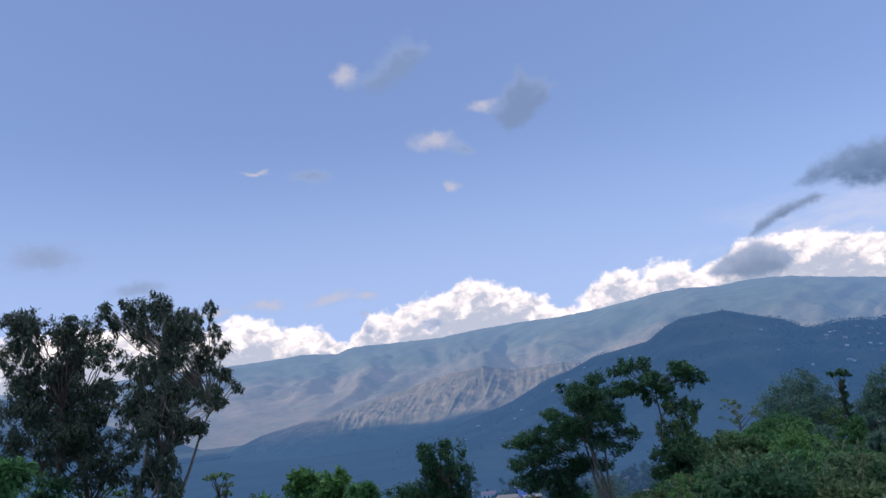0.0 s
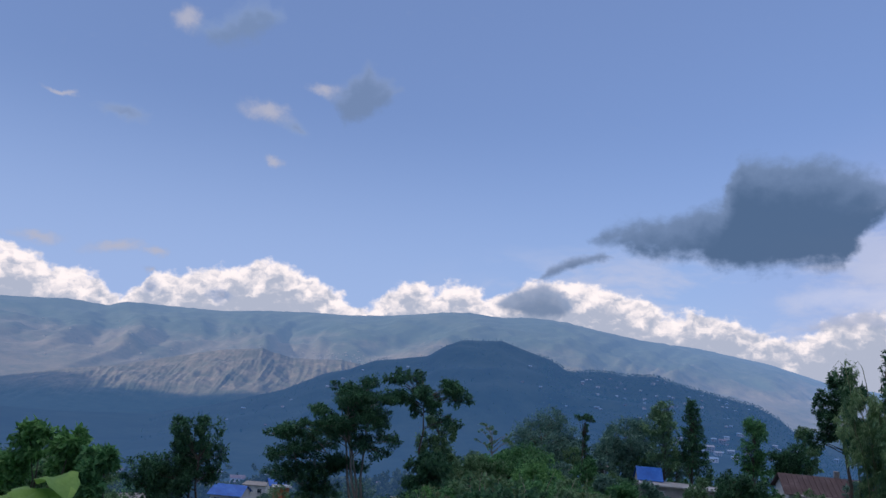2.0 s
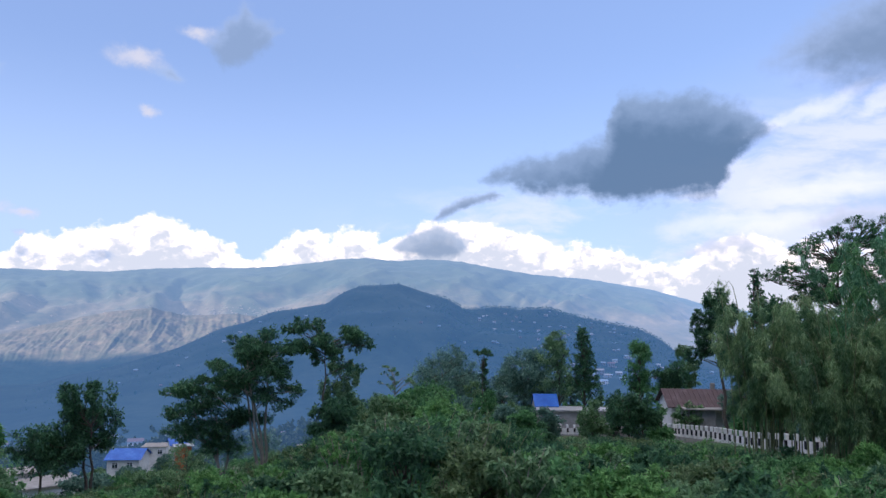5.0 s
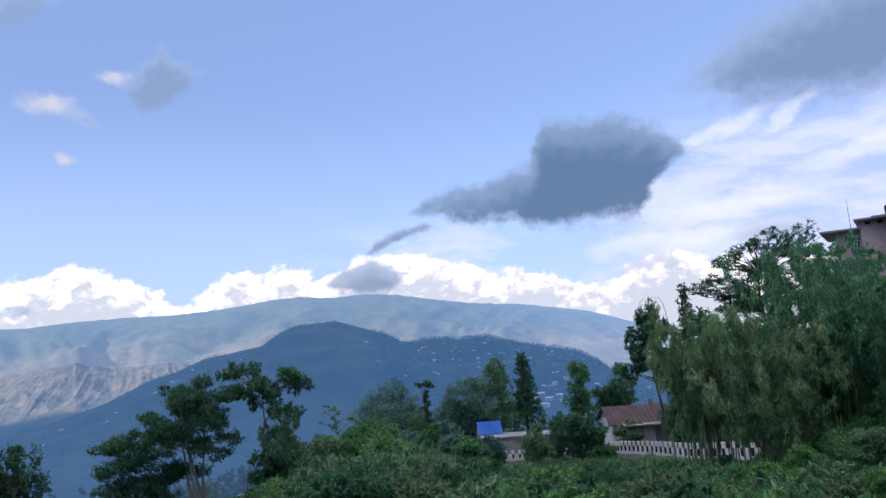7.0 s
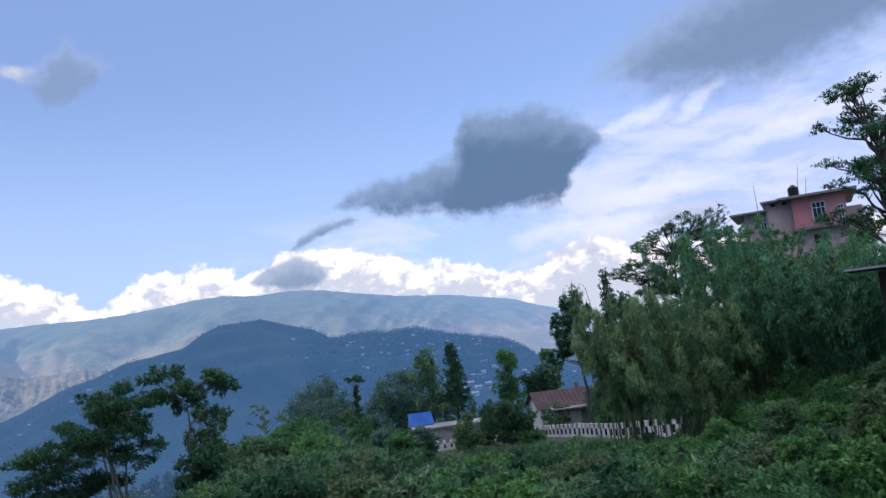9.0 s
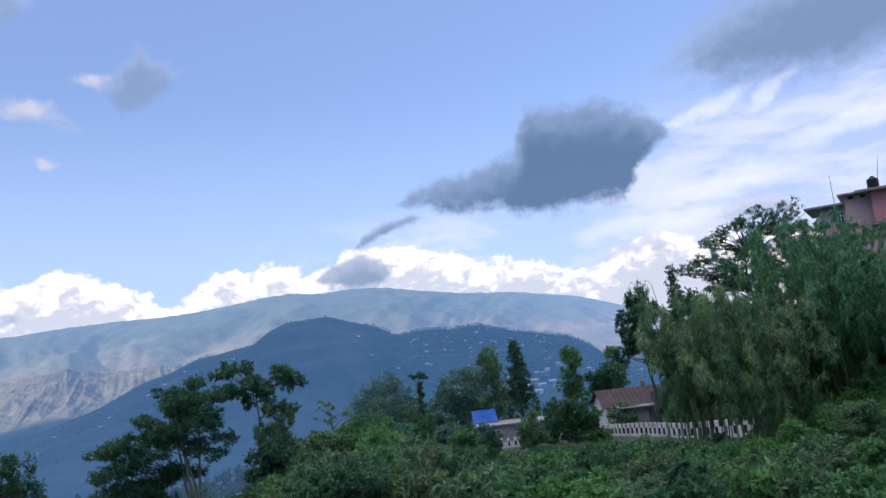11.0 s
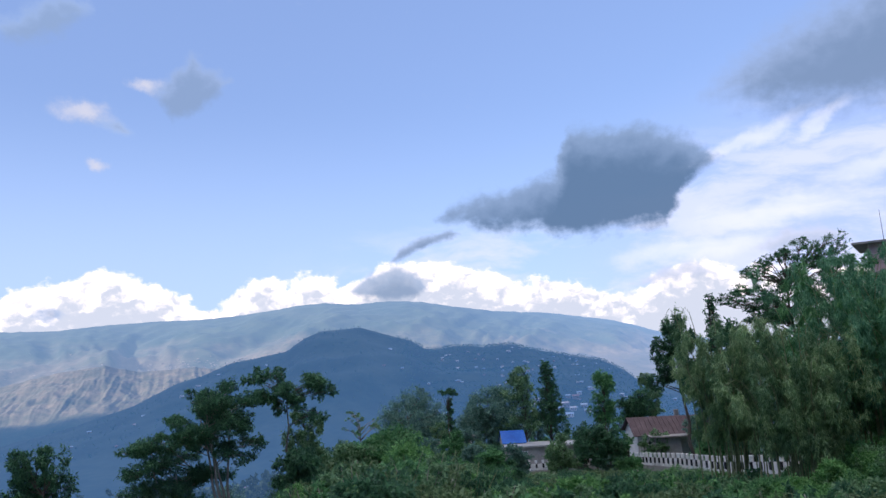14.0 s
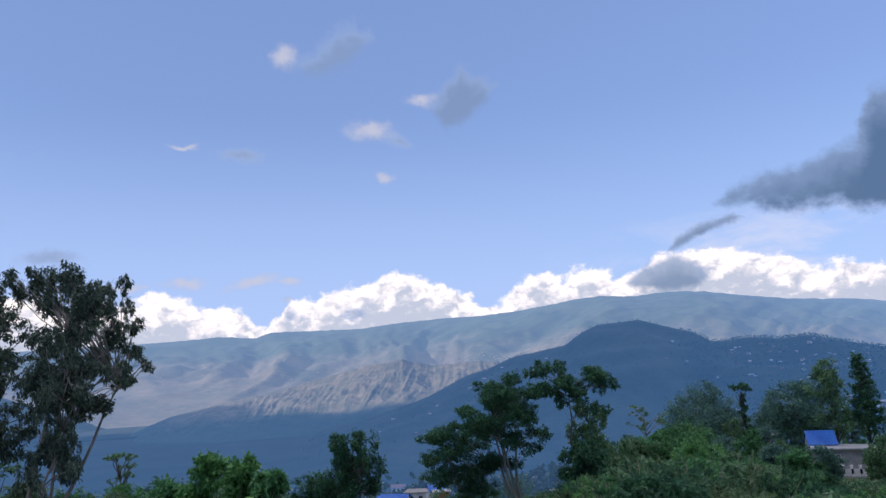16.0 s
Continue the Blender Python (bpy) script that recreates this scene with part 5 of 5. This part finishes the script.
def hill_town():
    rng = random.Random(21)
    ns, na = 46, 260
    for i in range(105):
        az = rng.gauss(14, 4.0) if i % 9 else rng.uniform(-22, 4)
        az = min(23, max(-22, az))
        s = rng.choice((0.45, 0.6, 0.72, 0.8, 0.88)) + rng.gauss(0, 0.035)
        col = round((az + 40) / 74 * na)
        row = round(s / 1.25 * ns)
        v = HILL_POINTS[col * (ns + 1) + row]
        big = rng.random() < 0.25
        far_house("hill_house", "small pale house on the wooded hill", (v[0], v[1], v[2] - 1), rng.uniform(2.8, 5) * (1.5 if big else 1), rng.uniform(3, 5), rng.uniform(1.8, 2.6) * (1.3 if big else 1), -az + rng.uniform(-30, 30), 2 if big else 1)
    for az, el, w, h in ((16.6, -3.9, 11, 8), (17.3, -4.1, 9, 6), (17.6, -3.5, 10, 7), (16.0, -4.2, 8, 5), (16.9, -3.4, 7, 5), (18.1, -3.9, 9, 6), (17.0, -4.5, 10, 6), (18.4, -4.4, 8, 5), (22.6, -3.4, 9, 5), (21.0, -3.2, 7, 5), (24.5, -3.6, 9, 5), (14.6, -3.4, 7, 5), (18.6, -3.0, 7, 5), (17.9, -2.9, 7, 5)):
        for row in range(ns):
            v = HILL_POINTS[round((az + 40) / 74 * na) * (ns + 1) + row]
            if v[2] / math.hypot(v[0], v[1]) > math.tan(radians(el)):
                break
        far_house("town_house", "pale town house at the foot of the hill", (v[0], v[1], v[2] - 2), w, w * 0.7, h, -az + rng.uniform(-25, 25), 3)
    for az, el in ((-13.8, -8.7), (-15.6, -8.8), (-11.8, -8.6), (-22.5, -8.8), (-26.0, -8.6), (-7.6, -8.8), (-20.4, -8.7), (-24.2, -9.0), (-17.6, -8.9), (-19.2, -8.6), (-28.0, -8.7), (-10.0, -8.9)):
        d = 150.0
        while d < 1300:
            x, y, z = on_ground(az, d)
            if d > 420 and z / d > math.tan(radians(el)):
                break
            d += 10
        far_house("town_house", "pale town house down in the valley", (x, y, z - 1), rng.uniform(9, 14), 9, rng.uniform(5, 8), -az + rng.uniform(-25, 25), 2)


hill_town()


def pink_house():
    """Three storeys of pink and mauve walls under stepped slabs, with tank and aerials."""
    d, mid = 67.0, 42.0
    p = ray(mid, 0) * d
    base = -3.0
    ob = thing("pink_house", (p.x, p.y, base), "pink three-storey house with stepped flat roofs", "house", "", -mid)

    def u(az):
        return math.tan(radians(az - mid)) * d

    def z(el):
        return math.tan(radians(el)) * d - base

    def block(name, a0, a1, y0, y1, e0, e1, mat, label=""):
        z0 = 0.0 if e0 is None else z(e0)
        return part(name, boxed((u(a0) + u(a1)) / 2, (y0 + y1) / 2, (z0 + z(e1)) / 2, u(a1) - u(a0), y1 - y0, z(e1) - z0, 0.015), mat, ob, label)

    block("upper_wall", 41.5, 44.85, -0.35, 8, 4.98, 7.05, PINK_WALL, "pink painted upper storey")
    block("stair_tower", 39.8, 41.5, 0.3, 7, None, 7.1, MAUVE_WALL, "weathered mauve stair tower")
    block("left_wing", 38.25, 39.8, 0.9, 7, 4.6, 6.55, MAUVE_WALL, "weathered mauve wing")
    block("left_base", 38.45, 39.8, 1.1, 7, None, 4.45, PEELING_WALL, "peeling lower wall")
    block("middle_wall", 41.5, 44.7, 0.3, 8, 2.75, 4.8, PEELING_WALL, "peeling pink middle storey")
    block("ground_wall", 41.5, 44.6, 0.5, 8, None, 2.55, PEELING_WALL, "peeling ground storey")
    block("floor_slab", 41.3, 44.95, -0.45, 8, 4.8, 4.98, CONCRETE)
    block("floor_slab", 41.3, 44.8, 0.1, 8, 2.55, 2.75, CONCRETE)
    block("wing_slab", 37.6, 39.9, 0.4, 7.2, 4.45, 4.6, CONCRETE)
    block("roof_slab", 40.6, 45.6, -1.1, 8.6, 7.05, 7.22, CONCRETE, "overhanging grey roof slab")
    block("tower_slab", 39.5, 41.6, -0.2, 7.4, 7.1, 7.24, CONCRETE)
    block("wing_roof", 37.3, 39.9, 0.2, 7.6, 6.55, 6.7, CONCRETE)
    block("annexe", 44.9, 45.9, 2.0, 8, None, 6.2, PEELING_WALL)

    def win(a0, a1, e0, e1, y, bars):
        window(ob, (u(a0) + u(a1)) / 2, y, (z(e0) + z(e1)) / 2, u(a1) - u(a0), z(e1) - z(e0), bars)

    win(42.75, 43.55, 5.35, 6.6, -0.35, 2)
    win(39.3, 39.68, 5.15, 6.15, 0.9, 1)
    win(44.3, 44.65, 5.3, 6.2, -0.35, 1)
    for az in (40.28, 41.03):
        part("vent", boxed(u(az), 0.28, z(6.92), 0.35, 0.06, 0.22), BLACK_PLASTIC, ob)
    # dark slabs stand in for the shade inside the open doorways
    part("doorway", boxed((u(42.6) + u(43.44)) / 2, 0.27, (z(2.8) + z(4.44)) / 2, u(43.44) - u(42.6), 0.1, z(4.44) - z(2.8)), DARK_WOOD, ob, "dark slab for the shade in a doorway")
    part("doorway", boxed((u(41.65) + u(42.1)) / 2, 0.47, (z(0.6) + z(2.0)) / 2, u(42.1) - u(41.65), 0.1, z(2.0) - z(0.6)), DARK_WOOD, ob, "dark slab for the shade in a doorway")
    bars = 14
    me = None
    for i in range(bars):
        x = u(42.5) + (u(44.75) - u(42.5)) * i / (bars - 1)
        if me is None:
            bm = boxed(0, 0, 0, 0.04, 0.04, 0.9)
            me = bpy.data.meshes.new("baluster")
            bm.to_mesh(me)
            bm.free()
        put("baluster", me, CONCRETE, ob).location = (x, -0.05, z(2.75) + 0.45)
    part("handrail", boxed((u(42.5) + u(44.75)) / 2, -0.05, z(2.75) + 0.92, u(44.75) - u(42.5), 0.07, 0.06), CONCRETE, ob)
    roof = z(7.22) + base
    bm = bmesh.new()
    bmesh.ops.create_cone(bm, cap_ends=True, segments=18, radius1=0.42, radius2=0.42, depth=0.85, matrix=Matrix.Translation((0, 0, 0.425)))
    bmesh.ops.create_cone(bm, cap_ends=True, segments=18, radius1=0.42, radius2=0.2, depth=0.16, matrix=Matrix.Translation((0, 0, 0.93)))
    for k in (0.2, 0.42, 0.64):
        bmesh.ops.create_cone(bm, cap_ends=True, segments=18, radius1=0.44, radius2=0.44, depth=0.04, matrix=Matrix.Translation((0, 0, k)))
    q = ray(41.75, 0) * 67.6
    tank = thing("water_tank", (q.x, q.y, roof), "round black plastic water tank on a roof", "water tank")
    part("tank_body", bm, BLACK_PLASTIC, tank)
    bm = bmesh.new()
    bmesh.ops.create_cone(bm, cap_ends=True, segments=14, radius1=0.16, radius2=0.14, depth=0.09, matrix=Matrix.Translation((0, 0, 1.055)))
    part("lid", bm, BLACK_PLASTIC, tank)
    for az, e, lean, zz in ((39.28, 8.7, -0.05, z(6.7) + base), (41.95, 9.4, 0.42, roof), (42.5, 8.6, 0.25, roof)):
        q = ray(az, 0) * 67.8
        top = math.tan(radians(e)) * 67.8 - zz
        v, f = [], []
        tube(v, f, [Vector((0, 0, 0)), Vector((lean / 2, 0, top / 2)), Vector((lean, 0, top))], [0.025, 0.02, 0.012], 6)
        rod = thing("roof_rod", (q.x, q.y, zz), "thin leaning iron rod on a roof", "rod", "rods on the roof", -mid)
        put("rod", mesh_of("rod", v, f, True), DARK_WOOD, rod)


pink_house()


def tin_shed():
    """The corner of a shed roof on the upper bank."""
    p = spot(47.6, 1.6, 26)
    gz = ground_z(p.x, p.y)
    ob = thing("tin_shed", (p.x, p.y, gz), "dark shed with a thin tin roof edge", "shed", "", -47.6)
    h = p.z - gz
    part("wall", boxed(0.25, 1.2, (h - 0.1) / 2, 2.0, 2.0, h - 0.1, 0.02), DARK_WOOD, ob)
    rf = bmesh.new()
    box(rf, 0, 1.0, h, 3.2, 3.2, 0.05, 0.008)
    roof = part("roof", rf, DARK_TIN, ob, "dark tin roof with pale edge")
    part("fascia", boxed(0, -0.62, h + 0.01, 3.2, 0.03, 0.06), TIN, roof)


tin_shed()


def parapet():
    """The roadside parapet: a low white wall between black and white posts, on a retaining wall."""
    runs = ([(11.6, -8.35, 80), (13.2, -8.3, 81), (15.0, -8.25, 84), (17.5, -8.0, 92), (19.8, -7.95, 86), (22.2, -8.1, 69), (24.5, -8.28, 61), (27.3, -8.68, 52), (30.7, -8.75, 46), (34.5, -8.8, 41)],)
    post_bm, band_bm, cap_bm = boxed(0, 0, 0.5, 0.2, 0.2, 1.0, 0.02), boxed(0, 0, 0.46, 0.215, 0.215, 0.46, 0.01), boxed(0, 0, 1.02, 0.24, 0.24, 0.05, 0.01)
    meshes = []
    for name, bm in (("post", post_bm), ("black_band", band_bm), ("cap", cap_bm)):
        me = bpy.data.meshes.new(name)
        bm.to_mesh(me)
        bm.free()
        meshes.append(me)
    for run in runs:
        pts = [spot(*r) for r in run]
        ob = thing("parapet", pts[0], "white roadside parapet with black and white posts", "parapet")
        inv = ob.matrix_world.inverted()
        left = 0.0
        for a, b in zip(pts, pts[1:]):
            span, ang = (b - a).length, math.atan2(b.y - a.y, b.x - a.x)
            mid = inv @ ((a + b) / 2)
            tilt = math.atan2(b.z - a.z, (b - a).xy.length)
            turn = Matrix.Translation(mid) @ Matrix.Rotation(ang, 4, "Z") @ Matrix.Rotation(-tilt, 4, "Y")
            w = part("parapet_wall", boxed(0, 0.05, 0.33, span + 0.02, 0.12, 0.66, 0.01), WHITE_WALL, ob)
            w.matrix_local = turn
            w = part("retaining_wall", boxed(0, 0.12, -1.2, span + 0.1, 0.4, 2.4, 0.03), CONCRETE, ob, "stained grey retaining wall")
            w.matrix_local = turn
            t = left
            while t < span:
                q = inv @ a.lerp(b, t / span)
                post = put("post", meshes[0], POST_WHITE, ob)
                post.matrix_local = Matrix.Translation(q) @ Matrix.Rotation(ang, 4, "Z")
                put("black_band", meshes[1], POST_BLACK, post)
                put("cap", meshes[2], POST_WHITE, post)
                t += 1.15
            left = t - span


parapet()


# ---- woods that nobody could count ----
def woods(name, label, places, mat, size, per, seed):
    """Many far trees as one mesh of leafy tufts on short stems."""
    cl = []
    rng = random.Random(seed)
    for x, y, z in places:
        s = size * rng.uniform(0.6, 1.35)
        cl.append((x, y, z + s * 0.9, s * 0.6, s * rng.uniform(0.6, 1.0)))
    me = leaf_mesh(name, cl, len(cl) * per, size * 0.36, size * 0.3, seed, 0.1, 0.5, 0.2)
    tagged(put(name, me, mat), label, "woods", kind="stuff")


def terraces():
    """Specks of villages on the lower slopes of the range."""
    r = random.Random(31)
    bm = bmesh.new()
    for i in range(210):
        az = r.gauss(-11, 2.4) if i < 150 else r.uniform(-40, -18)
        el = r.choice((-0.5, 0.1, 0.5, 0.9)) + r.gauss(0, 0.14) if i < 150 else r.uniform(-0.8, 2.0)
        col = round((az + 66) / 136 * 460)
        for row in range(130):
            v = RANGE_POINTS[col * 131 + row]
            if v[2] / math.hypot(v[0], v[1]) > math.tan(radians(el)):
                break
        w = r.uniform(3, 8)
        box(bm, v[0] + r.uniform(-12, 12), v[1], v[2] + 1.2, w, 5, 2.6)
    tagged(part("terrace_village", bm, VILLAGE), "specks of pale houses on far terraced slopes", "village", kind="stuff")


terraces()
rng = random.Random(77)
spots = []
for i in range(11000):
    az, s = rng.uniform(-38, 32), rng.uniform(0.3, 1.0) ** 0.8
    if az < 4 and rng.random() < 0.75:
        az = rng.uniform(4, 30)
    if i < 500:
        az, s = (rng.uniform(6.5, 21) if i < 380 else rng.uniform(-12, 24)), (1.0 if i < 380 else 0.985)
    v = HILL_POINTS[round((az + 40) / 74 * 260) * 47 + round(s / 1.25 * 46)]
    w = HILL_POINTS[min(260, round((az + 40) / 74 * 260) + 1) * 47 + round(s / 1.25 * 46)]
    k = rng.random()
    spots.append(tuple(a + (b - a) * k for a, b in zip(v, w)))
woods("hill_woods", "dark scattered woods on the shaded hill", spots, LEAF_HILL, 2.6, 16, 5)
spots = []
for i in range(2400):
    az, d = rng.uniform(-58, 40), 230 + 650 * rng.random() ** 1.4
    p = ray(az, 0) * d
    spots.append((p.x, p.y, ground_z(p.x, p.y)))
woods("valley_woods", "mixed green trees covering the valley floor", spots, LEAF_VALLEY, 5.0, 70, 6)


# grass and weeds between the bushes
def weeds():
    rng = np.random.default_rng(9)
    n = 90000
    az = np.radians(rng.uniform(-56, 58, n))
    d = 5 + 40 * rng.random(n) ** 0.8
    x, y = np.sin(az) * d, np.cos(az) * d
    z = np.array([ground_z(a, b) for a, b in zip(x, y)])
    h = rng.uniform(0.1, 0.4, n)
    lean = rng.normal(size=(n, 2)) * 0.25 * h[:, None]
    side = rng.normal(size=(n, 2))
    side /= np.linalg.norm(side, axis=1)[:, None]
    side *= 0.02
    a = np.stack([x - side[:, 0], y - side[:, 1], z - 0.1], 1)
    b = np.stack([x + side[:, 0], y + side[:, 1], z - 0.1], 1)
    c = np.stack([x + lean[:, 0], y + lean[:, 1], z + h], 1)
    v = np.stack([a, b, c], 1).reshape(-1, 3)
    f = np.arange(n * 3).reshape(-1, 3)
    tagged(put("weeds", mesh_of("weeds", v.tolist(), f.tolist()), LEAF_GREEN), "tall green weeds between the bushes", "grass", kind="stuff")


weeds()


# the big-leaved plant at the near bank
def broad_plant(az, el, d, seed):
    rng = random.Random(seed)
    top = spot(az, el, d)
    gz = ground_z(top.x, top.y)
    ob = thing("broad_leaf_plant", (top.x, top.y, gz), "young plant with broad light green leaves", "plant", "broad-leaved plants")
    h = top.z - gz
    v, f = [], []
    tube(v, f, bent(Vector((0, 0, -0.1)), Vector((0.05, 0, h - 0.05)), 0, rng, 4, 0.02), [0.03, 0.026, 0.022, 0.018, 0.012], 6)
    put("stem", mesh_of("stem", v, f, True), CANE, ob)
    toward = math.atan2(-top.y, -top.x)
    for i in range(9):
        a = toward + (i % 5 - 2) * 0.75 + rng.uniform(-0.3, 0.3)
        z0 = h * (0.80 + 0.2 * i / 9)
        L, W = rng.uniform(0.22, 0.34), rng.uniform(0.24, 0.34)
        rise, fall = rng.uniform(0.2, 0.9), rng.uniform(0.7, 1.2)
        lv, lf = [], []
        for k in range(9):
            t = k / 8
            wid = W * math.sin(math.pi * min(0.985, 0.05 + t * 0.94)) ** 0.6 * 0.5 * (1 + 0.07 * (-1) ** k)
            r, zz = L * t * (1 - 0.15 * t), z0 + L * (rise * t - fall * t * t)
            for s in (-1, -0.5, 0, 0.5, 1):
                lv.append((math.cos(a) * r - math.sin(a) * wid * s, math.sin(a) * r + math.cos(a) * wid * s, zz + 0.02 * abs(s) + 0.012 * math.sin(9 * t + 4 * s)))
        for k in range(8):
            for s in range(4):
                q = k * 5 + s
                lf.append((q, q + 1, q + 6, q + 5))
        put("leaf", mesh_of("leaf", lv, lf, True), LEAF_FRESH, ob)


broad_plant(-30.4, -8.6, 5.0, 1)
broad_plant(-29.2, -11.2, 4.6, 2)
broad_plant(-32.4, -10.0, 4.8, 3)
